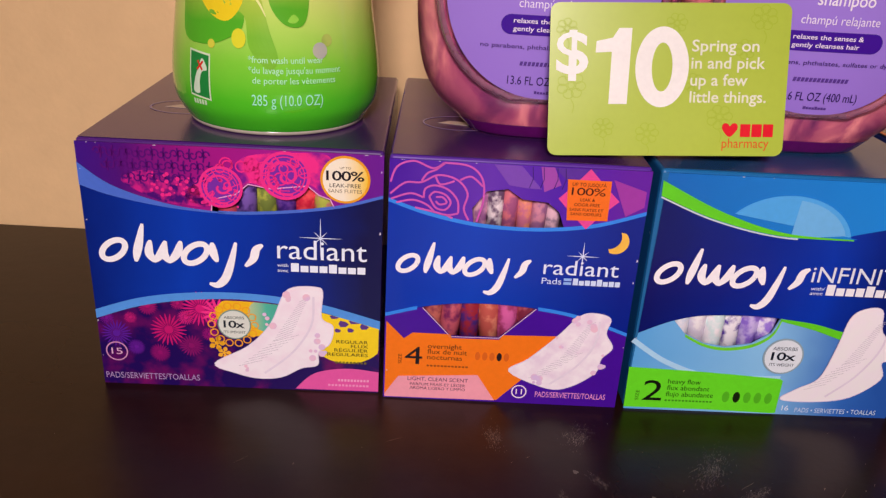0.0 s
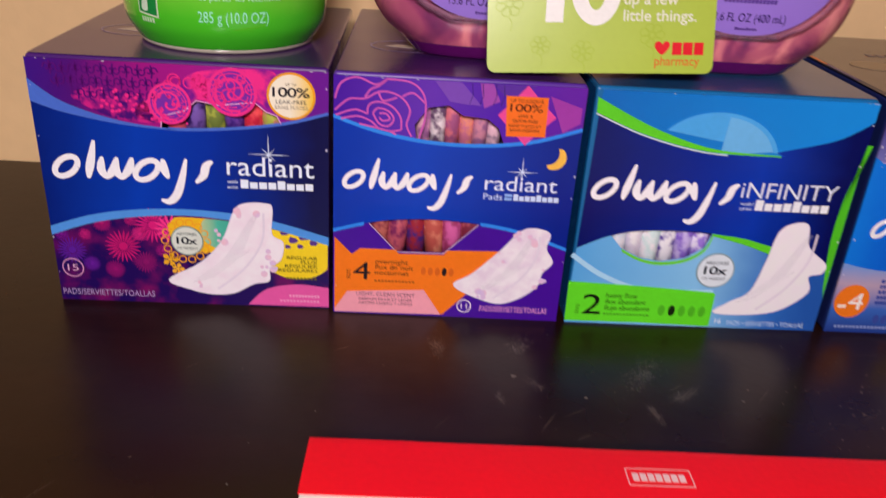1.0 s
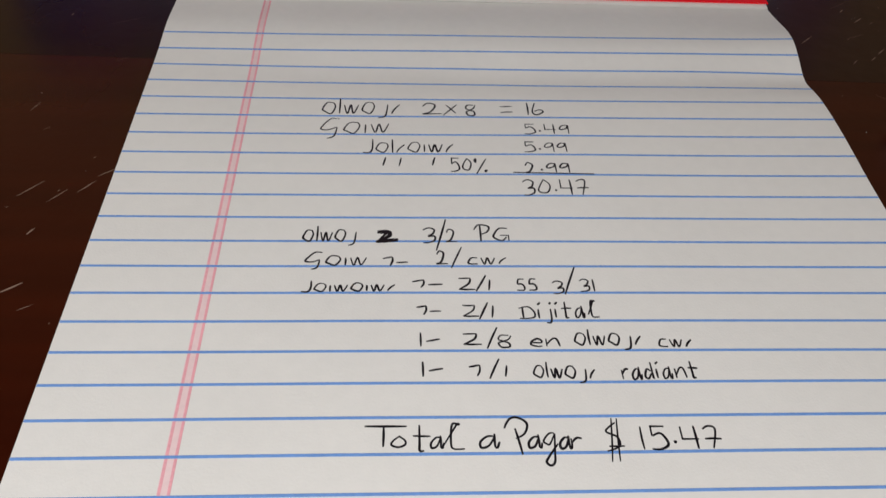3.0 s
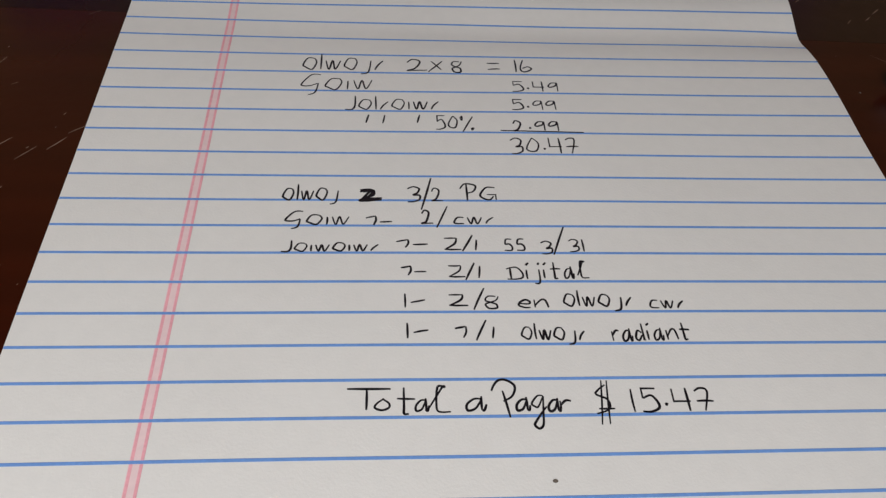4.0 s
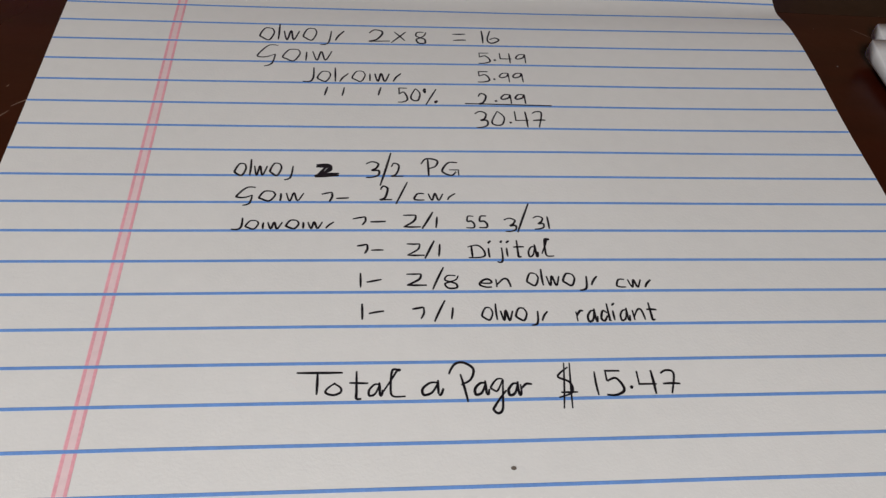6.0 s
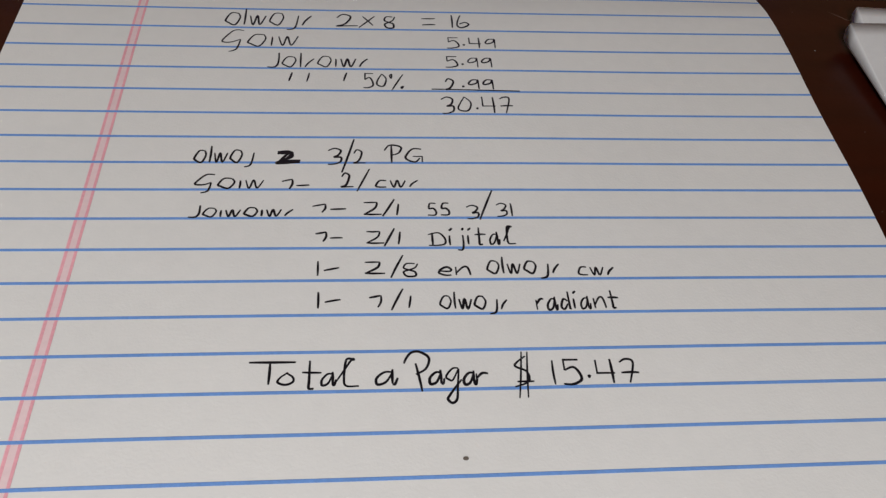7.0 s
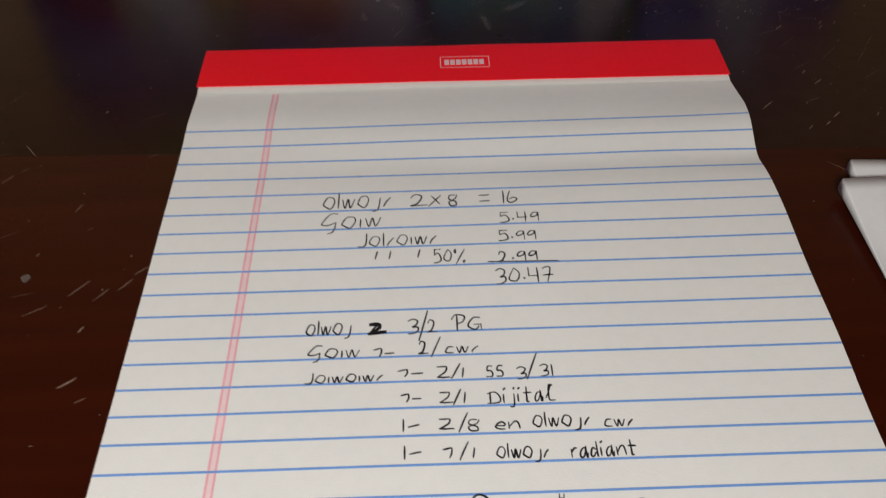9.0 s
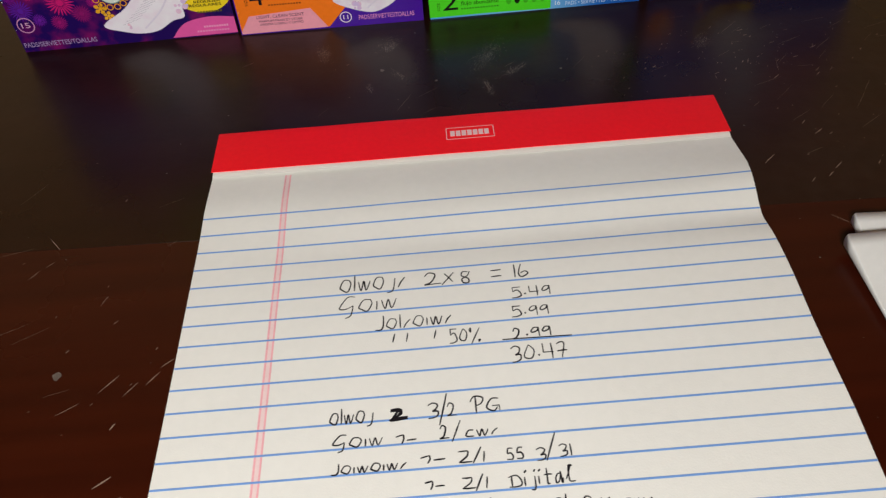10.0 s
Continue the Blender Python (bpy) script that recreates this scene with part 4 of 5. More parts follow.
    for k in range(14):
        ribbon(bm, (ring(u + 8.4 * math.cos(k * .449), v + 8.4 * math.sin(k * .449), 1.5, n=10) * 2)[:11], .5, .95)
    part("gold_lace", bm, ink("f0a424"), c, "gold printed lace ring")
    petals(c, "gold_flower_print", *(49.3, 16.6), 2.8, 5, "f0b030", 0.95, w=.34)
    petals(c, "flower_print", *(47.4, 34.5), 6.4, 14, "f4388e", 0.76, w=.10)
    shape("pink_field", [(w - .12, .8), (w - 34, .8)] + spline([(w - 34, .8), (w - 26, 8.5), (w - 13, 11.2), (w - .12, 10)], 6), "e45aa6", 0.85, c)
    petals(c, "gold_flower_print", *(46.6, 20.9), 3.4, 5, "e8a81e", 0.95, w=.34)
    u, v = (54, 29.7)
    b = shape("claim_badge", ring(u, v, 6.6), "7a9a8a", 1.0, c, "round silvery badge")
    shape("badge_face", ring(u, v, 6.1), "d9e0d6", 1.15, b)
    lettering("badge_text", "ABSORBS", "3a4a48", u, v + 2.6, 1.2, 8.0, 1.3, b, align="c")
    lettering("badge_text", "10x", "16202a", u, v - 1.3, 3.1, 8.4, 1.3, b, align="c", bold=.015)
    lettering("badge_text", "ITS WEIGHT", "3a4a48", u, v - 3.8, 1.1, 8.6, 1.3, b, align="c")
    u = (106.9, 25)[0]
    for words, py, wd in (("REGULAR", 606, 12.6), ("FLUX", 615, 6.8), ("RÉGULIER", 624, 13.4), ("REGULARES", 633.5, 16.2)):
        lettering("flow_text", words, "33301a", u, 0.2 + ((104.2, 23.3)[1]) - (py - 606) * .213, 1.45, wd, 1.75, c, align="r")
    bars("small_print", "6a6020", u - 13, (104.3, 14.1)[1], 0.9, 13, 1.75, c, 9)
    bars("small_print", "f4a8d0", u - 12, 5.2, 1.0, 13, 1.0, c, 10)
    bars("small_print", "f09ac8", u - 16, 2.8, 0.9, 17, 1.0, c, 12)
    pad_picture(c, [(45.4, 11.7), (58.9, 20.2), (68.3, 30.9), (73.5, 43.7), (78, 47.4), (86.3, 47.8), (88.9, 45.7), (88.4, 34.4), (92.9, 30.8), (91.7, 23), (87.2, 18.9), (86.7, 12.8), (80.3, 11.1), (72.1, 6.5), (62.9, 5.5), (53.8, 7.5)], "f0e2ee", 5)
    u, v = (6.6, 15.4)
    part("count_ring", ribbon(bmesh.new(), (ring(u, v, 4.1) * 2)[:33], .55, .9), ink("c88ab8"), c)
    lettering("count_text", "15", "d8a8cc", u, v - 1.4, 2.9, 4.4, .9, c, align="c")
    u, v = (1.2, 2.9)
    lettering("count_text", "PADS/SERVIETTES/TOALLAS", "a990c0", u, v, 2.7, (38.8, 4.7)[0] - u, .9, c)
    thumb_tab(c, 27, 50, over)
    nicks(c, w, 1)


def night_carton():
    (ax, ay), (bx, by) = (-111.4, 94.6), (-15.6, 95.2)
    c, w, over = carton(ax, ay, bx, by, 136, mat("violet_carton_board", "5c30a2", 0.25, 0.06, 45.0, coat=0.6), mat("purple_card_top", "432060", 0.24, 0.1, 40.0, coat=0.15),
                        "purple, blue and orange printed carton with rose outline")
    hi = spline([(0.12, (-0.1, 86)[1]), (15.4, 81.1), (34.5, 77.6), (55.8, 77), (76.7, 79.5), (w - .12, (95.3, 85.5)[1])], 8)
    lo = spline([(0.12, (-0.6, 38.2)[1]), (17.2, 42.9), (34.7, 44.9), (54.6, 44.3), (74.9, 41.2), (w - .12, (94.9, 34.2)[1])], 8)
    n1 = [(32, 77.7), (31.1, 84.2), (36.1, 91.1), (43.8, 92.4), (49.4, 88.7), (58.9, 87.9), (63.4, 84.4), (65.9, 78)]
    n2 = [(14.6, 42.1), (26.1, 29.8), (45.4, 30.1), (58.9, 43.8)]
    shape("centre_band", lo + hi[::-1], BLUE, 0.5, c, material=fade("band_blue_b", [(0.0, "0832a8"), (0.4, "0842c0"), (1.0, "08228c")], "X", 0, w / 1000), thick=0.85)
    shape("upper_print", with_notch(hi, n1) + [(w - .12, H - 1.2), (.12, H - 1.2)], "50208e", 0.5, c,
          material=fade("upper_violet", [(0.0, "4414a0"), (0.45, "6430b4"), (0.7, "521cae"), (1.0, "641ca6")], "X", 0, w / 1000), thick=0.85)
    shape("lower_print", [(.12, .05), (w - .12, .05)] + with_notch(lo, n2)[::-1], "46109a", 0.5, c, thick=0.85)
    for line in (hi, [p for p in lo if p[0] < n2[0][0]], [p for p in lo if p[0] > n2[-1][0]]):
        shape("band_stripe", [(p[0], p[1] - .6) for p in line] + [(p[0], p[1] + .9) for p in line][::-1], "2f8af0", 0.8, c)
    # rose outline
    bm = bmesh.new()
    for pts in ([(0.7, 93), (3, 99), (9, 101.4), (16, 99), (20, 101.3)], [(20, 101.3), (29, 100.5), (34, 96), (35, 88), (33, 79)], [(0.7, 88.5), (6, 93), (12, 93.5), (18, 96.5), (25, 95), (29, 90), (28, 84), (30, 79.5)],
                [(1, 86.5), (8, 89), (13, 87.6)], [(12, 94), (14, 97), (17, 98.5), (20, 101)], [(17, 96), (19, 93), (24, 94.5)], [(13, 87.5), (13.5, 91), (17, 92.5), (22, 91), (25.5, 87), (26, 82)], [(15, 88), (17, 90), (21, 89), (23, 86), (21, 83.2), (17.5, 84), (15, 88)],
                [(17.5, 88), (20, 88), (21.5, 86), (19, 85.2), (17.5, 86.4)], [(3, 85.2), (9, 86.5), (14, 85), (17, 82.4)], [(10, 83.6), (17, 82.2), (22, 81.2), (26, 82)], [(26, 95), (30, 96.5), (34.5, 93)], [(22, 81), (24, 80)]):
        ribbon(bm, spline(pts, 6), 0.75, 0.85)
    part("rose_print", bm, ink("cf5ab8"), c, "pink printed rose outline")
    for pts, hexa in (([(38, 101.6), (48, 101.6), (56, 93), (50, 93.2), (44, 94)], "7a4ab8"), ([(55, 101.6), (60, 101.6), (63, 95), (57, 92)], "a04ab0"), ([(82, 98), (88, 84), (94.5, 88), (94.5, 94)], "a03aa8"), ([(60, 101.6), (76, 101.6), (70, 92)], "5a2fa0")):
        shape("facet_print", pts, hexa, 0.75, c)
    for x in (52, 56, 61, 64):
        part("facet_line", ribbon(bmesh.new(), [(x, 101.5), (x + .5, 97), (x - .6, 93.4)], .3, .8), ink("3a1770"), c)
    wraps(c, (31.7, 81.5)[0], (65.2, 83.4)[0], (45.2, 76.8)[1], (43.9, 91.5)[1], [("b070a8", "e8b0c4"), ("6a5070", "f4e8ee"), ("e07a88", "a85a88"), ("d87a98", "f49a7a"), ("d890a8", "a06a98"), ("8a7090", "f0c4d4")], 6)
    wraps(c, (14.9, 35.3)[0], (59.5, 37.8)[0], (38, 29.7)[1], (37, 44)[1], [("c06a60", "8a3a4a"), ("7a2a5a", "c05a6a"), ("9a2a3a", "4a2a7a"), ("c05a50", "e08a70"), ("a03a6a", "d060a0"), ("7a2a40", "b05060")], 8)
    bm = ribbon(bmesh.new(), [(a, b) for a, b in n2], .35, .75)
    part("window_rim", bm, ink("d8b8d0"), c)
    # claim label
    u, v = (73.5, 89.8)
    star = [(u + r * math.cos(radians(a)), v + r * math.sin(radians(a))) for a, r in ((0, 11.5), (38, 8), (92, 12), (140, 8), (180, 11), (225, 8), (272, 11.5), (318, 8))]
    shape("star_print", star, "e84a9a", 0.85, c)
    b = shape("claim_label", [(65.1, 97.5), (81.2, 97.5), (81.5, 82), (66.3, 81.6)], "f4731a", 1.0, c, "orange square claim label")
    for words, dv, ht, wd in (("UP TO JUSQU'À", 5.4, 1.3, 12.5), ("100%", 1.9, 2.9, 12.5), ("LEAK &", -.4, 1.2, 5.4), ("ODOR-FREE", -2.4, 1.2, 9.5), ("SANS FUITES ET", -4.3, 1.1, 12.5), ("SANS ODEURS", -6.0, 1.1, 11.5)):
        lettering("claim_text", words, "3a1408", u - .3, v + dv, ht, wd, 1.15, b, align="c")
    logo(c, *(4.1, 57.3), (56.7, 56.9)[0] - (4.1, 57.3)[0], 20.5, -0.01)
    u, v = (59.9, 59.2)
    lettering("range_name", "radiant", "dfeaff", u, v, 6.2, (88.7, 60.8)[0] - u, 1.0, c)
    u, v = (59.7, 55.1)
    lettering("range_text", "Pads", "cfe2ff", u, v, 2.6, 7.6, 1.0, c)
    bars("range_bar", "cfe2ff", u + 12, v, 2.8, 18.5, 1.0, c, 8, gap=.17)
    bars("range_bar", "8fb8f4", u + 8.4, v, 1.1, 3.0, 1.0, c)
    bars("range_bar", "8fb8f4", u + 8.4, v + 1.6, 1.1, 3.0, 1.0, c)
    sparkle(c, *(74.2, 67.3), 6)
    u, v = (86, 73.8)
    moon = ring(u, v, 4.9, n=20, a0=-115, a1=55) + [(u - 2.6 + 4.6 * math.cos(radians(a)), v + 1.6 + 4.6 * math.sin(radians(a))) for a in range(30, -100, -12)]
    shape("moon_print", moon, "f4c04a", 1.0, c)
    # lower fields
    shape("orange_field", [(.7, (-0.9, 35.4)[1]), (7.8, 28), (11.2, 30.8), (26, 30.8), (26.8, 29.1), (45.5, 29.4), (46.9, 31.5), (68.6, 32.2), (63.8, 19.9), (46.6, 1.2), (.7, .7)], "f47a14", 0.75, c)
    shape("pink_field", [(.7, .7), (.7, 2), (6.1, 10.6), (38.1, 12.7), (45.7, 1.1)], "f0a0b0", 0.95, c)
    u, v = (8.4, 16.6)
    lettering("size_number", "4", "16101a", u, v, 8.0, 7.0, 1.0, c)
    side = lambda a, b, d: flat(u - 1.2 - b, v + a, d)
    lettering("size_text", "SIZE", "5a2a10", 0, 0, 1.4, 4.4, 1.0, c, to=side)
    u = (17.4, 22.6)[0]
    for words, py, wd in (("overnight", 614, 13.6), ("flux de nuit", 626, 15.8), ("nocturnas", 638.5, 14.0)):
        lettering("flow_text", words, "3a1c0c", u, (17.4, 24.2)[1] - (py - 614) * .207, 2.1, wd, 1.0, c)
    bars("small_print", "8a4410", u, (17.8, 15.8)[1], .7, 17, 1.0, c, 12)
    for i in range(5):
        p = (37.5, 21.6)
        shape("drop_mark", ring(p[0] + i * 2.9, p[1], 1.05, 1.9, 12), "1c1018" if i == 3 else "d8641a", 1.0, c)
    for words, py, wd, ht in (("LIGHT, CLEAN SCENT", 672, 24.5, 1.7), ("PARFUM FRAIS ET LÉGER", 683, 22.5, 1.3), ("AROMA LIGERO Y LIMPIO", 692, 22.5, 1.3)):
        lettering("scent_text", words, "4a2440", (22.2, 8.6)[0], (22.2, 8.6)[1] - (py - 674) * .207, ht, wd, 1.1, c, align="c")
    pad_picture(c, [(50.5, 15.5), (57.9, 21.7), (68.1, 32.2), (76, 41.7), (82, 43.5), (88.3, 41.4), (87.4, 34.8), (90.7, 28.5), (86.9, 23.3), (85.4, 16.9), (76.6, 10), (66.8, 8.3)], "e6d6e8", 9)
    u, v = (55.5, 5.8)
    part("count_ring", ribbon(bmesh.new(), (ring(u, v, 2.9) * 2)[:33], .5, .9), ink("f0e0f0"), c)
    lettering("count_text", "11", "f0e0f0", u, v - 1.2, 2.4, 2.6, .9, c, align="c")
    u, v = (62.2, 3.7)
    lettering("count_text", "PADS/SERVIETTES/TOALLAS", "ef9ad0", u, v, 2.6, (91, 4.2)[0] - u, .9, c)
    thumb_tab(c, 26, 48, over)
    nicks(c, w, 2, 8)


def green_carton():
    (ax, ay), (bx, by) = (-12.3, 95.1), (98.0, 97.2)
    c, w, over = carton(ax, ay, bx, by, 134, mat("teal_carton_board", "1470b0", 0.25, 0.06, 45.0, coat=0.6), mat("blue_card_top", "1e4f7e", 0.22, 0.1, 40.0, coat=0.2),
                        "light blue and navy printed carton with green stripes")
    le = lambda v: 0.2 + 2.2 * v / H
    hi = spline([(le(80), (0, 93.1)[1]), (21.9, 84.1), (47.3, 79), (76.3, 79.1), (75.4, 80.5), (97.2, 86.4), (w - .12, (112.6, 94.3)[1])], 8)
    lo = spline([(le(30), (-1.5, 35.4)[1]), (14.4, 41.7), (29.3, 44.7), (56.1, 44.5), (82.1, 39.2), (84.4, 40.8), (w - .12, (113.1, 30.4)[1])], 8)
    arc = [(14.4, 41.7), (19.6, 35.9), (27.9, 31.9), (37, 30.6), (47.1, 32.6), (54, 37.6), (56.5, 44.5)]
    shape("centre_band", lo + hi[::-1], NAVY, 0.5, c, material=fade("band_navy", [(0.0, "0b0f56"), (0.45, "072590"), (0.7, "0836b0"), (1.0, "080f58")], "X", 0, w / 1000), thick=0.85)
    shape("upper_print", hi + [(w - .12, H - 1.2), (le(H), H - 1.2)], "1c8ad8", 0.5, c, material=fade("upper_sky", [(0.0, "0866be"), (0.5, "0c7ed6"), (1.0, "148ee6")], "X", 0, w / 1000), thick=0.85)
    shape("lower_print", [(.12, .05), (w - .12, .05)] + with_notch(lo, arc)[::-1], "55a8e8", 0.5, c,
          material=fade("lower_sky", [(0.0, "4fa4e4"), (0.55, "86c6f2"), (0.85, "2f6ac0"), (1.0, "2458ae")], "X", 0, w / 1000), thick=0.85)
    g = spline([(0.7, 99), (24.6, 87.9), (49.3, 80.7), (76.3, 79.1)], 8)
    g2 = spline([(0.9, 93.1), (21.7, 85), (47.2, 79.5), (76.4, 78.6)], 8)
    shape("green_stripe", g + g2[::-1], "5ad41e", 0.85, c, "lime green curved stripe")
    part("silver_line", ribbon(bmesh.new(), [(a, b - .5) for a, b in g2[:-6]], .6, .9), ink("c8d8e0"), c)
    edge_at = lambda x: np.interp(x, [p[0] for p in g], [p[1] for p in g])
    shape("pale_disc", [q for q in ring(*(50, 75.9), 25.5, 19.5, 60) if q[1] > edge_at(q[0]) + .2], "4aaaee", 0.7, c)
    u, v = (50, 75.9)
    shape("pale_disc", [(u + 2, v + 2.5)] + [q for q in ring(u, v, 23.5, 18, 48) if q[0] > u + 1 and q[1] > v + 2.4], "6ab8ee", 0.8, c)
    part("disc_arc", ribbon(bmesh.new(), spline([(-0.6, 32.4), (14.6, 22.7), (34.1, 16.9), (61.9, 17.5)], 6), 2.2, .7), ink("a8d8f6"), c)
    wraps(c, (15, 38.2)[0], (57.5, 40.3)[0], (37.1, 30)[1], (34, 46.2)[1], [("e8e6ee", "c8d8e8"), ("f0eef0", "d8d0e0"), ("d0e8e8", "f2f0f4"), ("f0eef4", "5a3aa0"), ("8a6ad0", "c8b8ec"), ("9a7ad8", "efeaf6")], 3)
    shape("green_stripe", [(a, b) for a, b in spline(arc[1:], 6)] + [(a + .3, b - 1.3) for a, b in spline(arc[1:], 6)][::-1], "6ad82a", 0.8, c)
    shape("green_stripe", spline([(56.1, 44.5), (69.8, 42.9), (81.9, 39.9), (87.2, 40.3)], 6) + spline([(56.3, 43.5), (70.5, 40.1), (82.9, 36.1), (88.1, 36.6)], 6)[::-1], "5ad41e", 0.85, c)
    e = [(112.1, 85.1), (106.9, 64.3), (106.2, 43.3), (108.7, 22.7)]
    shape("green_stripe", spline(e, 6) + [(w - .5, e[3][1] - 6), (w - .5, e[0][1])], "4cc41e", 0.85, c)
    logo(c, *(3.9, 58), (64.6, 55.1)[0] - (3.9, 58)[0], 24.0, -0.01)
    u, v = (63.9, 61.1)
    lettering("range_name", "iNFINITY", "dfe6f4", u, v, 6.6, (103.5, 60.1)[0] - u, 1.0, c)
    u, v = (70.9, 55.7)
    bars("range_bar", "f0f2f8", u, v, 4.6, (101.9, 55.8)[0] - u, 1.0, c, 8, gap=.17)
    lettering("range_text", "with/", "e8f2ff", u - 6.2, v + 2.0, 1.5, 5.4, 1.0, c)
    lettering("range_text", "avec", "e8f2ff", u - 6.2, v, 1.5, 5.0, 1.0, c)
    shape("green_field", spline([(-0.4, 20.1), (31.4, 19), (61.9, 17.2)], 3) + [(63.1, 16.4), (63.2, 1), (61.8, 0.7)] + [(32.3, 1.3), (0, 1.2)], "5ee01e", 0.95, c)
    u, v = (6.8, 4.8)
    lettering("size_number", "2", "12160e", u, v, 9.6, 8.0, 1.1, c)
    side = lambda a, b, d: flat(u - 1.4 - b, v + a, d)
    lettering("size_text", "SIZE", "2a5a10", 0, 0, 1.4, 4.6, 1.1, c, to=side)
    p = (16.4, 13.1)
    for k, (words, wd) in enumerate((("heavy flow", 13.4), ("flux abondant", 17.5), ("flujo abundante", 19.5))):
        lettering("flow_text", words, "1c3a10", p[0], p[1] - k * 3.0, 2.2, wd, 1.1, c)
    bars("small_print", "3a8a1a", p[0], p[1] - 8.4, .7, 20, 1.1, c, 14)
    p = (41.2, 7.8)
    for i in range(5):
        shape("drop_mark", ring(p[0] + i * 4.4, p[1], 1.5, 2.6, 12), "16240e" if i == 1 else "4cb81c", 1.1, c)
    u, v = (60.7, 27.8)
    b = shape("claim_badge", ring(u, v, 8.2), "8fa8b4", 1.0, c, "round silvery badge")
    shape("badge_face", ring(u, v, 7.5), "dfeaf2", 1.15, b)
    lettering("badge_text", "ABSORBS", "3a4a5a", u, v + 2.9, 1.6, 10.0, 1.3, b, align="c")
    lettering("badge_text", "10x", "101a2a", u, v - 1.6, 3.6, 10.0, 1.3, b, align="c", bold=.015)
    lettering("badge_text", "ITS WEIGHT", "3a4a5a", u, v - 4.4, 1.4, 10.0, 1.3, b, align="c")
    pad_picture(c, [(63.6, 8), (69.6, 13.3), (77.4, 18.8), (81.1, 33.3), (83.2, 46.2), (88.1, 50.6), (94.9, 50.4), (97.6, 40.5), (106.6, 33.1), (106, 28.6), (100.9, 26.8), (102.5, 19.3), (91.9, 10.2), (77.8, 7.4)], "f2f0f2")
    u, v = (65.5, 2.3)
    lettering("count_text", "16", "e8f0fa", u, v, 2.4, 2.8, .95, c)
    lettering("count_text", "PADS • SERVIETTES • TOALLAS", "c8dcf4", u + 5.5, v - .6, 2.2, 34, .95, c)
    shape("edge_fold", [(.05, .05), (.2, .05), (le(H), H - 1.2), (.05, H - 1.2)], "1a6aa4", 0.5, c)
    nicks(c, w, 3, 10)


def moonlit_carton():
    (ax, ay), (bx, by) = (102.6, 97.3), (213.0, 99.4)
    c, w, over = carton(ax, ay, bx, by, 134, ink("1e2a66"), mat("taupe_card_top", "4a3f48", 0.22, 0.1, 40.0, coat=0.2),
                        "blue and peach printed carton with white crescent moon")
    hi = spline([(0.12, (4, 80.2)[1]), (19.8, 69.8), (36.8, 63), (53.8, 58.9), (w * .78, 47), (w - .12, 56)], 8)
    lo = spline([(0.12, (1, 33.5)[1]), (16.3, 30.6), (39, 30.2), (62.6, 33.4), (w - .12, 26)], 8)
    shape("centre_band", lo + hi[::-1], BLUE, 0.5, c, material=fade("band_blue_d", [(0.0, "1284ec"), (0.3, "0a54d0"), (1.0, "0b2f98")], "X", 0, w / 1000), thick=0.85)
    shape("upper_print", hi + [(w - .12, H - 1.2), (.12, H - 1.2)], "8a6a9a", 0.5, c,
          material=fade("dusk_print", [(0.0, "f8a880"), (0.35, "f0a090"), (0.6, "7272b4"), (0.85, "504692"), (1.0, "4a3a78")], "Z", 0.052, H / 1000), thick=0.85)
    shape("lower_print", [(.12, .05), (w - .12, .05)] + lo[::-1], "6a7ab4", 0.5, c,
          material=fade("dusk_low_print", [(0.0, "1c2a78"), (0.4, "3a66bc"), (0.75, "b8a0b8"), (1.0, "7a9ad8")], "Z", 0, .034), thick=0.85)
    u, v = (42, 84.3)
    moon = ring(u, v, 15.5, n=26, a0=68, a1=292) + [(u + 3.4 + 13.9 * math.cos(radians(a)), v + .4 + 13.9 * math.sin(radians(a))) for a in range(262, 98, -10)]
    shape("moon_print", moon, "f4ead8", 0.8, c, "cream printed crescent moon")
    bm = bmesh.new()
    for r in (20, 25):
        ribbon(bm, ring(u, v, r * 1.05, n=26, a0=70, a1=200), 0.5, .75)
    part("star_trail", bm, ink("9a8ac0"), c)
    bm = bmesh.new()
    rnd = random.Random(5)
    for _ in range(220):
        x = rnd.random() ** 1.6 * (w - 6) + 3
        fill(bm, ring(x, rnd.uniform(76 - .25 * x, 101), rnd.choice((.12, .16, .2, .35)), n=6), .8)
    part("star_speckle", bm, ink("e0d4e8"), c)["kind"] = "stuff"
    logo(c, *(7.4, 46.3), 45, 21, -0.01)
    u, v = (8.3, 15.6)
    b = shape("size_disc", ring(u, v, 7.6, 8.0), "f07a1a", 0.8, c, "orange printed disc")
    lettering("size_number", "4", "f8f0ea", u + 1.8, v - 3.8, 8.0, 6.6, 1.0, b, align="c")
    bars("size_text", "f8e0d0", u - 5.6, v - 3.2, 1.6, 3.6, 1.0, b)
    for k in range(5):
        bars("small_print", "1c3a9a", (18.8, 23.8)[0], (18.5, 25)[1] - k * 2.6, 1.5, (9.5, 7, 8.5, 7.5, 6.5)[k], 0.8, c, 5)
    for i in range(4):
        shape("drop_mark", ring((21.5, 7.1)[0] + i * 3.6, (21.5, 7.1)[1], 1.3, 2.3, 12), "f08a3a" if i == 2 else "3a4a9a", 0.8, c)
    bars("small_print", "8a9ad0", 4, 2.4, 1.2, 30, .8, c, 18)
    part("gold_ribbon", ribbon(bmesh.new(), spline([(29.5, 26), (32, 18), (38, 11.5), (47, 9), (58, 9.5)], 6), 6.4, .85, flat, 4.5), mottled("gold_foil_print", "a8841c", "e6c83c", 120.0), c, "gold printed ribbon")
    lettering("ribbon_text", "5X", "3a2a10", 32.4, 17.4, 3.4, 4.6, 1.0, c)
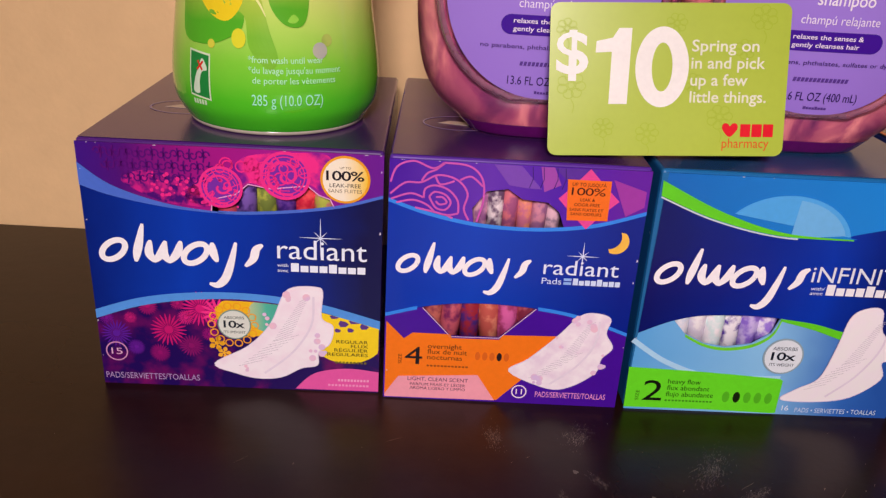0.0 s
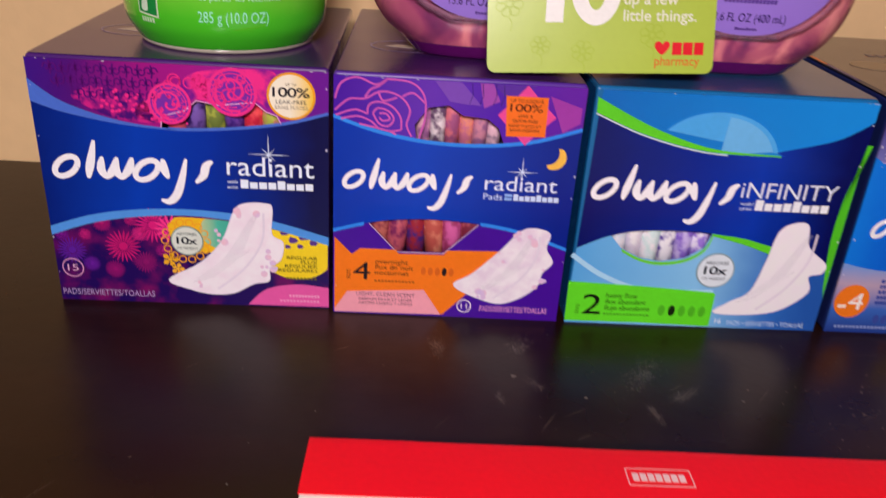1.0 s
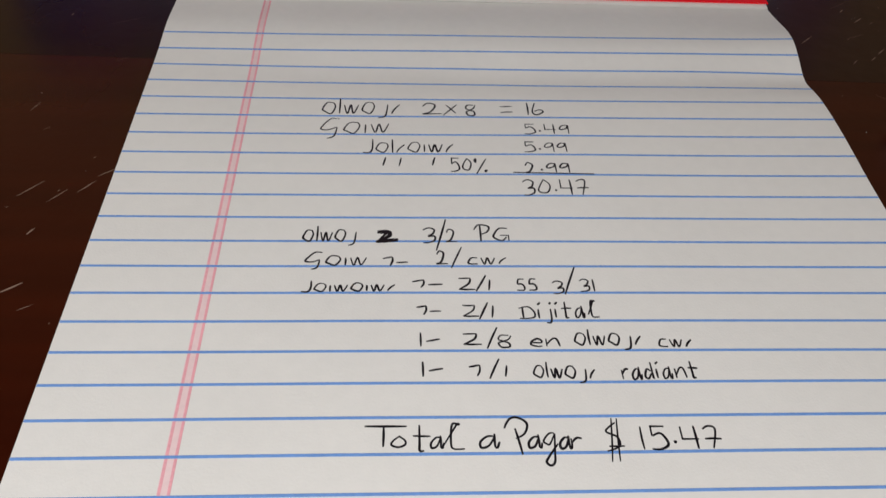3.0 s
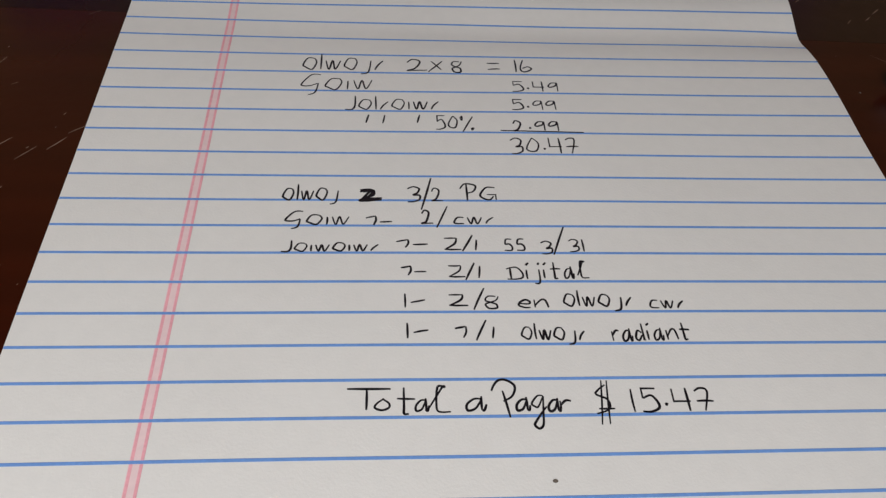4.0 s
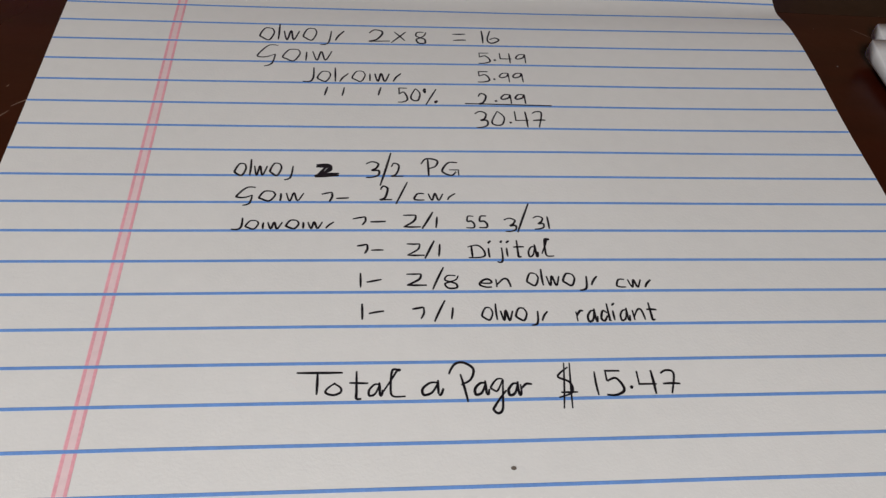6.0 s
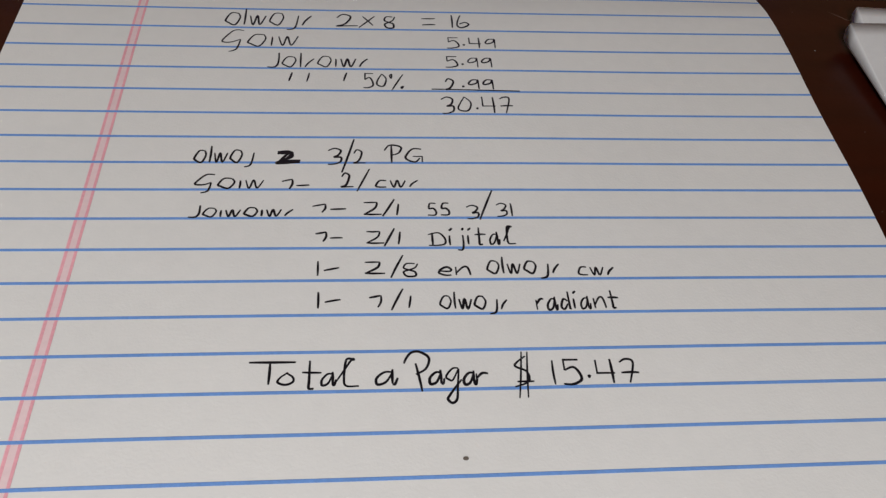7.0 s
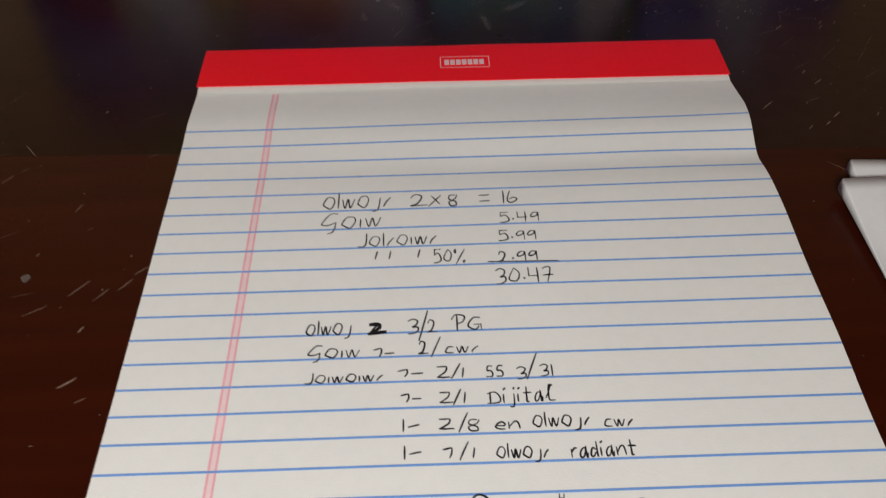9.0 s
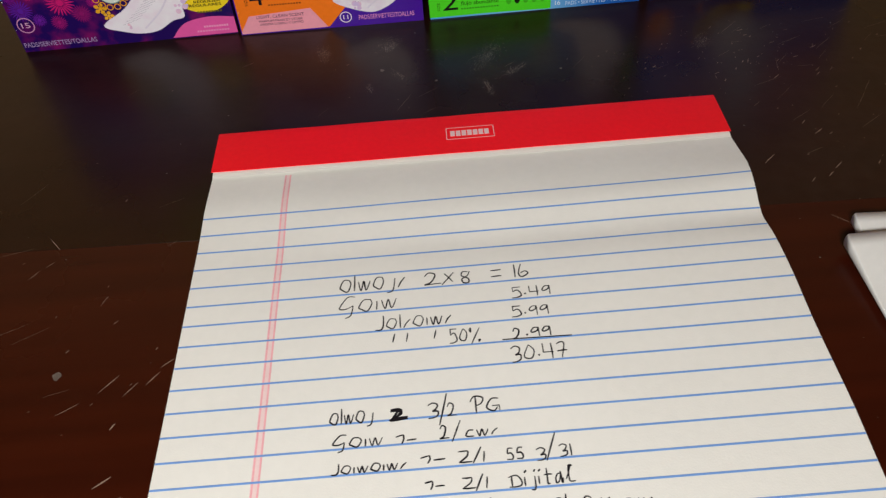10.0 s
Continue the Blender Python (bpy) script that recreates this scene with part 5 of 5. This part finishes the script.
    pad_picture(c, [(37.5, 23), (41, 31), (45, 40), (50, 43.5), (57, 44), (61, 39), (61.5, 30), (59.5, 20), (54, 15.5), (46, 15), (40, 17.5)], "e8ecf6")
    shape("pad_wing", spline([(51, 66), (53, 72), (58, 77), (66, 80), (72, 78), (73, 66), (70, 54), (66, 47), (60, 44), (56, 50), (55.5, 57), (53, 61)], 5, True), "eceef6", 1.55, c, "printed white wing", material=mottled("wing_print", "dfe2ee", "f2f2f6", 90.0))
    disc = shape("claim_badge", ring(63.5, 31, 8.6), "c8cee0", 1.75, c, "round pale badge")
    shape("badge_face", ring(63.5, 31, 7.7), "e6e8f2", 1.9, disc)
    bars("badge_bar", "4a4a86", 58.5, 31.6, 3.2, 10, 2.05, disc, 5)
    bars("badge_bar", "6a6aa0", 59.5, 28.2, 1.6, 8, 2.05, disc, 6)
    for x, y in ((55, 35), (57.5, 38.2)):
        shape("drop_mark", ring(x, y, 1.0, 1.4, 10), "3a3a80", 1.7, c)
    bars("small_print", "8a94cc", 58, 6.0, 1.8, 26, .8, c, 12)
    # the dark hinge edge of the lid, with its printed colour code
    edge = part("lid_edge", fill(bmesh.new(), [(0, 1), (3.2, 1), (3.2, 133), (0, 133)], .5, over), ink("17193e"), c, "dark lid edge")
    for a, b, hexa in ((30, 58, "4a3a78"), (60, 76, "d8702a"), (78, 104, "3a8aa8"), (106, 124, "3a9a50")):
        shape("colour_mark", [(.6, a), (2.4, a), (2.4, b), (.6, b)], hexa, .7, edge, to=over)
    part("thumb_tab", fill(bmesh.new(), ring(26, 62, 12, 9), .45, over), ink("9a8468"), c, "cream oval tab")
    bars("lid_bar", "7a6a6c", 34, 84, 5, 30, .45, c, 6, over)
    nicks(c, w, 4, 22)


# ---- things on the cartons ----
def scent_bottle():
    """The green bottle: a round body drawn in at its foot, with a printed sleeve."""
    t = thing("scent_booster_bottle", pose(-0.1605, 0.143, (H + 0.3) / 1000), "bright green plastic bottle with leaf print, standing on a purple carton", "bottle")
    prof = [(0, 0.8), (30, 0.8), (33, 0.5), (35.0, 1.6), (36.8, 4.0), (39.6, 9.0), (40.6, 15), (40.5, 22), (39.4, 32), (37.8, 44), (36.6, 58), (36.2, 80), (36.8, 110), (36, 128), (31, 140), (20, 147), (17, 149), (0, 149)]
    segs = 64

    def lathe(pairs):
        bm = bmesh.new()
        rows = [[bm.verts.new(Vector((r * math.cos(2 * math.pi * i / segs), r * math.sin(2 * math.pi * i / segs), z)) / 1000) for i in range(segs)] if r else [bm.verts.new((0, 0, z / 1000))] for r, z in pairs]
        for a, b in zip(rows, rows[1:]):
            for i in range(segs):
                q = [a[i % len(a)], a[(i + 1) % len(a)], b[(i + 1) % len(b)], b[i % len(b)]]
                bm.faces.new(list(dict.fromkeys(q)))
        return bm
    smooth = [prof[0]] + spline(prof[1:-1], 4) + [prof[-1]]
    part("bottle_body", lathe(smooth), fade("green_sleeve", [(0.0, "2cb814"), (0.28, "48c622"), (0.5, "7cd43a"), (0.75, "bce468"), (1.0, "e8ea88")], "Z", 0.0, 0.062, 0.16, 0.5), t, "glossy green shrink sleeve", True)
    part("foot_ring", lathe([(30, 0.3), (32.5, -0.2), (34.6, 0.4), (35.2, 1.9), (33, 2.2)]), mat("clear_foot_plastic", "b8b0a0", 0.15, 0.1, 200.0, spec=.6), t, "pale clear plastic foot", True)
    part("cap", lathe([(0, 178), (22, 178), (24, 176), (25, 150), (24, 146), (0, 146)]), mat("cap_plastic", "3aa02a", 0.35, 0.04), t, smooth=True)

    def rad(z):
        for (r0, z0), (r1, z1) in zip(prof[2:], prof[3:]):
            if z0 <= z <= z1:
                return r0 + (r1 - r0) * (z - z0) / (z1 - z0 + 1e-6)
        return 36

    def skin(u, v, d):
        r = rad(v)
        a = u / 40.0 - 0.20
        return Vector(((r + .25 + d * .6) * math.sin(a), -(r + .25 + d * .6) * math.cos(a), v)) / 1000

    def blot(name, pts, hexa, d=.2, label=""):
        if name == "leaf_print":
            zs = [p[1] for p in pts]
            soft = fade("leaf_ink_" + hexa, [(0.0, hexa), (0.35, hexa), (1.0, "d8dc5c")], "Z", (min(zs) - 2) / 1000, (max(zs) + 4) / 1000, .25, .3)
            return part(name, drape(pts, d, skin), soft, t, label)
        return part(name, drape(pts, d, skin), mottled("sleeve_ink_" + hexa, hexa, "cfe070", 60.0, .35, 1.0, .25) if name == "dot_print" else ink(hexa), t, label)
    blot("leaf_print", spline([(-24, 37), (-13, 33), (-2, 36), (4, 42), (2, 60), (-8, 55), (-22, 62)], 5, True), "4fb626", .2, "green printed leaf")
    blot("leaf_print", spline([(-2, 60), (-4, 48), (4, 44), (6, 33), (13, 26), (16, 30), (13, 40), (10, 52), (8, 62)], 5, True), "79c234", .24)
    blot("leaf_print", spline([(14, 62), (13, 50), (18, 42), (25, 41), (28, 48), (27, 62)], 5, True), "56b428", .24)
    blot("leaf_print", spline([(-15, 62), (-16, 52), (-10, 44), (-2, 42), (4, 50), (2, 62)], 5, True), "f0d820", .28, "yellow printed petal")
    blot("dot_print", ring(2, 36.2, 2.7, 3.4, 16), "dfe030", .3)
    blot("dot_print", ring(-9, 33.5, 1.6, 1.6, 12), "d8d428", .3)
    blot("dot_print", ring(31.5, 32.5, 2.9, 2.9, 14), "a8a0c0", .3)
    blot("dot_print", ring(34.5, 36, 2.2, 2.2, 12), "8aa848", .28)
    blot("flower_mark", spline([(20, 42.6), (22.5, 42), (24, 43.4), (22, 45)], 4, True), "8fd848", .32)
    part("petal_vein", ribbon(bmesh.new(), spline([(5, 62), (6, 54), (10, 48), (12, 44)], 6), .9, .36, skin, .2), ink("e8f0a0"), t)
    icon = blot("icon_panel", [(-19, 14.5), (-10, 13.5), (-10, 29), (-19, 30)], "148a3e", .3, "green safety panel with a white rim")
    blot("icon_rim", [(-19.6, 13.8), (-9.4, 12.8), (-9.4, 29.7), (-19.6, 30.7)], "d8ecc8", .22)
    blot("icon_shape", spline([(-17.4, 15.6), (-14.4, 15.2), (-14.2, 19.5), (-13, 23), (-10.8, 23.8), (-11.2, 25.6), (-13.2, 27.8), (-15, 24), (-16.8, 19.5)], 4, True), "cfe6cc", .42)
    part("icon_cross", ribbon(ribbon(bmesh.new(), [(-15.4, 23.6), (-12.6, 26.8)], .8, .55, skin), [(-15.2, 26.8), (-12.8, 23.6)], .8, .55, skin), ink("d8301e"), t)
    bars("icon_bars", "c8e8c0", -18.5, 10.8, 1.8, 7, .3, t, 5, skin)
    lettering("sleeve_text", "285 g (10.0 OZ)", "a4f4d4", 6.5, 13.0, 4.0, 25.5, .35, t, to=skin)
    lettering("sleeve_text", "*from wash until wear", "b8f4d0", 5.5, 28.2, 2.3, 27, .35, t, to=skin)
    lettering("sleeve_text", "*du lavage jusqu'au moment", "b8f4d0", 5.5, 24.6, 2.3, 34, .35, t, to=skin)
    lettering("sleeve_text", "de porter les vêtements", "b8f4d0", 7.0, 21.0, 2.3, 30, .35, t, to=skin)


def shampoo_bottle(cx, cy, turn):
    t = thing("shampoo_bottle", pose(cx / 1000, cy / 1000, (H + 0.3) / 1000, 0, 0, turn), "clear purple-pink plastic shampoo bottle with a lavender label, standing on cartons", "bottle", "shampoo bottles")
    levels = [(0, 24, 13), (0.8, 27, 15.5), (3, 29.5, 17), (7, 34, 18.5), (13, 41, 20), (23, 46.8, 21.2), (36, 49.6, 22), (52, 50.6, 22.4), (75, 50.4, 22.4), (100, 47, 21.4), (122, 40, 19.5), (138, 28, 17), (146, 16, 14), (150, 13, 13), (158, 12.5, 12.5)]
    fine = spline(levels, 4)
    N, E = 72, 2.5

    def pt(a, b, k):
        cs, sn = math.cos(k), math.sin(k)
        return (a * math.copysign(abs(cs) ** (2 / E), cs), b * math.copysign(abs(sn) ** (2 / E), sn))
    bm = bmesh.new()
    rows = [[bm.verts.new(Vector((*pt(a, b, 2 * math.pi * i / N), z)) / 1000) for i in range(N)] for z, a, b in fine]
    for r, s in zip(rows, rows[1:]):
        for i in range(N):
            bm.faces.new((r[i], r[(i + 1) % N], s[(i + 1) % N], s[i]))
    bm.faces.new(rows[0][::-1])
    bm.faces.new(rows[-1])
    part("bottle_body", bm, BOTTLE, t, "glossy clear purple plastic", True).visible_shadow = False
    bm = bmesh.new()
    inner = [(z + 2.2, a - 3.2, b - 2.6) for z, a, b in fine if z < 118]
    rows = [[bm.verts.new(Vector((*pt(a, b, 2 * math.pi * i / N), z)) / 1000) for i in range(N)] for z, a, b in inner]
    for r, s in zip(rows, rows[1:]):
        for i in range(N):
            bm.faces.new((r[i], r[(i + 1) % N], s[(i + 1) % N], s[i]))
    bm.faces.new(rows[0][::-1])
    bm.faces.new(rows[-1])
    part("liquid", bm, SHAMPOO, t, "pink-purple shampoo inside, with painted light streaks", True)
    bm = bmesh.new()
    bmesh.ops.create_cone(bm, cap_ends=True, segments=40, radius1=0.019, radius2=0.018, depth=0.034)
    bmesh.ops.translate(bm, verts=bm.verts, vec=(0, 0, 0.175))
    part("cap", bm, mat("purple_cap_plastic", "5a3a9a", 0.35, 0.04), t, smooth=True)

    def size(z):
        for (z0, a0, b0), (z1, a1, b1) in zip(levels, levels[1:]):
            if z0 <= z <= z1:
                k = (z - z0) / (z1 - z0)
                return a0 + (a1 - a0) * k, b0 + (b1 - b0) * k
        return levels[-1][1:]

    def front(u, v, d):
        a, b = size(v)
        return Vector((u, -b * max(0.0, 1 - min(1, abs(u / a)) ** E) ** (1 / E) - 0.25 - d, v)) / 1000
    bm = bmesh.new()
    zs = [17 + 1.3 * j for j in range(66)]
    half = lambda z: 39.5 * math.sqrt(max(0.0, 1 - (max(0.0, 58 - z) / 41.2) ** 2.2)) * (1 if z < 80 else math.sqrt(max(0, 1 - ((z - 80) / 24) ** 2)))
    rows = [[bm.verts.new(front(half(z) * (i / 12 - 1), z, 0.1)) for i in range(25)] for z in zs if half(z) > .5]
    for r, s in zip(rows, rows[1:]):
        for i in range(24):
            bm.faces.new((r[i], r[i + 1], s[i + 1], s[i]))
    lab = part("front_label", bm, fade("lavender_label", [(0.0, "9a78dc"), (0.5, "9f80e0"), (1.0, "a88ae6")], "Z", .015, .1, .3), t, "lavender printed label", True)
    # thick purple foot of the moulding
    bm = bmesh.new()
    rows = [[bm.verts.new(Vector((*pt(a + .25, b + .25, 2 * math.pi * i / N), z)) / 1000) for i in range(N)] for z, a, b in fine if .3 < z < 6.4]
    for r, s in zip(rows, rows[1:]):
        for i in range(N):
            bm.faces.new((r[i], r[(i + 1) % N], s[(i + 1) % N], s[i]))
    part("foot_band", bm, mat("deep_purple_plastic", "5c1060", 0.1, 0.1, 40.0, coat=.5), t, "deep purple glossy foot", True)
    # moulded ridge round the label
    edge = [(-half(z) - 2.6, z - 1.2) for z in zs[1:52:3]][::-1] + [(half(z) + 2.6, z - 1.2) for z in zs[1:52:3]]
    bm = bmesh.new()
    prof = [(-1.3, -.25), (-.7, .35), (0, .6), (.7, .35), (1.3, -.25)]
    rings = []
    for i, (u, v) in enumerate(edge):
        (u0, v0), (u1, v1) = edge[max(0, i - 1)], edge[min(len(edge) - 1, i + 1)]
        n = math.hypot(u1 - u0, v1 - v0)
        rings.append([bm.verts.new(front(u + (v1 - v0) / n * s, v - (u1 - u0) / n * s, e)) for s, e in prof])
    for r, s in zip(rings, rings[1:]):
        for i in range(4):
            bm.faces.new((r[i], s[i], s[i + 1], r[i + 1]))
    part("label_ridge", bm, mat("rose_ridge_plastic", "c08aa8", 0.08, 0.2, 40.0, trans=0.6, coat=0.8), t, "raised glossy rose ridge", True)
    lettering("label_text", "shampoo", "f4eefc", 2, 57.5, 4.4, 21, .5, lab, to=front, align="c", bold=.01)
    lettering("label_text", "champú relajante", "efe6fa", 1.5, 50.8, 3.2, 29, .5, lab, to=front, align="c")
    bm = drape(ring(15.4, 44.6, 3.6, n=10, a0=-90, a1=108) + ring(-15.4, 44.6, 3.6, n=10, a0=90, a1=288), .4, front)
    pill = part("label_pill", bm, ink("43189a"), lab, "dark purple pill-shaped panel")
    lettering("label_text", "relaxes the senses &", "efe6fa", -14.5, 45.3, 1.7, 26, .6, pill, to=front, bold=.01)
    lettering("label_text", "gently cleanses hair", "efe6fa", -14.5, 42.4, 1.7, 25, .6, pill, to=front, bold=.01)
    lettering("label_text", "no parabens, phthalates, sulfates or dyes", "3a1a70", 0, 36.0, 1.6, 52, .5, lab, to=front, align="c")
    bars("maker_bar", "5a3a94", -11, 29.8, 1.5, 21, .5, lab, 14, front, .3, .2)
    lettering("label_text", "13.6 FL OZ (400 mL)", "2e1460", 0, 22.6, 3.2, 30, .5, lab, to=front, align="c")
    bars("code_bar", "5a3a90", -4.5, 19.3, 1.1, 9, .5, lab, 8, front, .2)


BOTTLE = mat("clear_purple_plastic", "f0c0e4", 0.04, 0.03, 20.0, trans=0.97, spec=0.6)


def coupon_card():
    m = Matrix.Translation((-0.0541, 0.0995, 0.1046)) @ pose(0, 0, 0, -14, -2.9, 0)
    t = thing("gift_card", m, "lime green plastic card with white lettering, leaning on the shampoo bottles", "card")
    w, h, r = 85.6, 54.0, 3.2
    pts = []
    for x, y, a in ((w - r, r, -90), (w - r, h - r, 0), (r, h - r, 90), (r, r, 180)):
        pts += [(x + r * math.cos(radians(a + k * 15)), y + r * math.sin(radians(a + k * 15))) for k in range(7)]
    bm = fill(bmesh.new(), pts, 0.0, flat, 0.76)
    bm.faces.new([bm.verts.new(flat(u, v, -0.76)) for u, v in pts[::-1]])
    card = part("card_body", bm, mat("lime_card_plastic", "adc53f", 0.3, 0.03, 30.0, coat=.2), t)
    bm = bmesh.new()
    rnd = random.Random(2)
    level = iter(range(200))
    for u, v, r in ((8, 25, 5.5), (36, 8, 4.5), (20, 10, 4), (62, 14, 5), (76, 49, 5), (45, 47, 4), (70, 38, 4), (6, 45, 4), (52, 26, 4)):
        for k in range(7):
            a = k * 0.9 + u
            ribbon(bm, (ring(u + r * .62 * math.cos(a), v + r * .58 * math.sin(a), r * .34, r * .3, 10) * 2)[:11], .3, .06 + .001 * next(level))
        ribbon(bm, (ring(u, v, r * .22, n=10) * 2)[:11], .3, .06 + .001 * next(level))
        ribbon(bm, spline([(u, v - r * .9), (u + r * .2, v - r * 1.3), (u + r * .1, v - r * 1.8)], 4), .3, .06 + .001 * next(level))
    part("doodle_print", bm, ink("a6bf3b"), card, "faint darker doodles")["kind"] = "stuff"
    lettering("value_text", "$", "f2f2ee", 2.4, 29.5, 14.5, 11.5, .15, card, bold=.02)
    shape("value_digit", [(21.6, 18.5), (28.2, 18.5), (29.2, 45.2), (24.6, 45.2), (22.4, 41.8), (16.6, 40.6), (16.4, 36.6), (22.2, 36.9)], "f2f2ee", .15, card)
    o, i = ring(40.4, 31.6, 9.6, 14.2, 40), ring(40.4, 31.6, 3.7, 8.6, 40)
    bm = bmesh.new()
    vo, vi = [bm.verts.new(flat(*q, .15)) for q in o], [bm.verts.new(flat(*q, .15)) for q in i]
    for k in range(40):
        bm.faces.new((vo[k - 1], vo[k], vi[k], vi[k - 1]))
    part("value_digit", bm, ink("f2f2ee"), card)
    for k, (words, wd) in enumerate((("Spring on", 24.0), ("in and pick", 26.5), ("up a few", 20.5), ("little things.", 27.5))):
        lettering("slogan_text", words, "e4e8d2", 50.8, 37.2 - 6.0 * k, 4.0, wd, .15, card, bold=.012)
    heart = spline([(66, 6.9), (63.3, 9.6), (63.6, 11.6), (65.1, 11.7), (66, 10.8), (66.9, 11.7), (68.4, 11.6), (68.7, 9.6)], 4, True)
    shape("heart_print", heart, "e0202c", .15, card, "red printed heart")
    bars("maker_bar", "e0202c", 69.8, 6.9, 4.6, 12.4, .15, card, 3, gap=.12)
    lettering("store_text", "pharmacy", "e05a28", 63.4, 3.0, 3.4, 17, .15, card)


room()
table()
notepad()
receipts()
radiant_carton()
night_carton()
green_carton()
moonlit_carton()
scent_bottle()
shampoo_bottle(-54.5, 140, 0)
shampoo_bottle(48.0, 140, 0)
coupon_card()
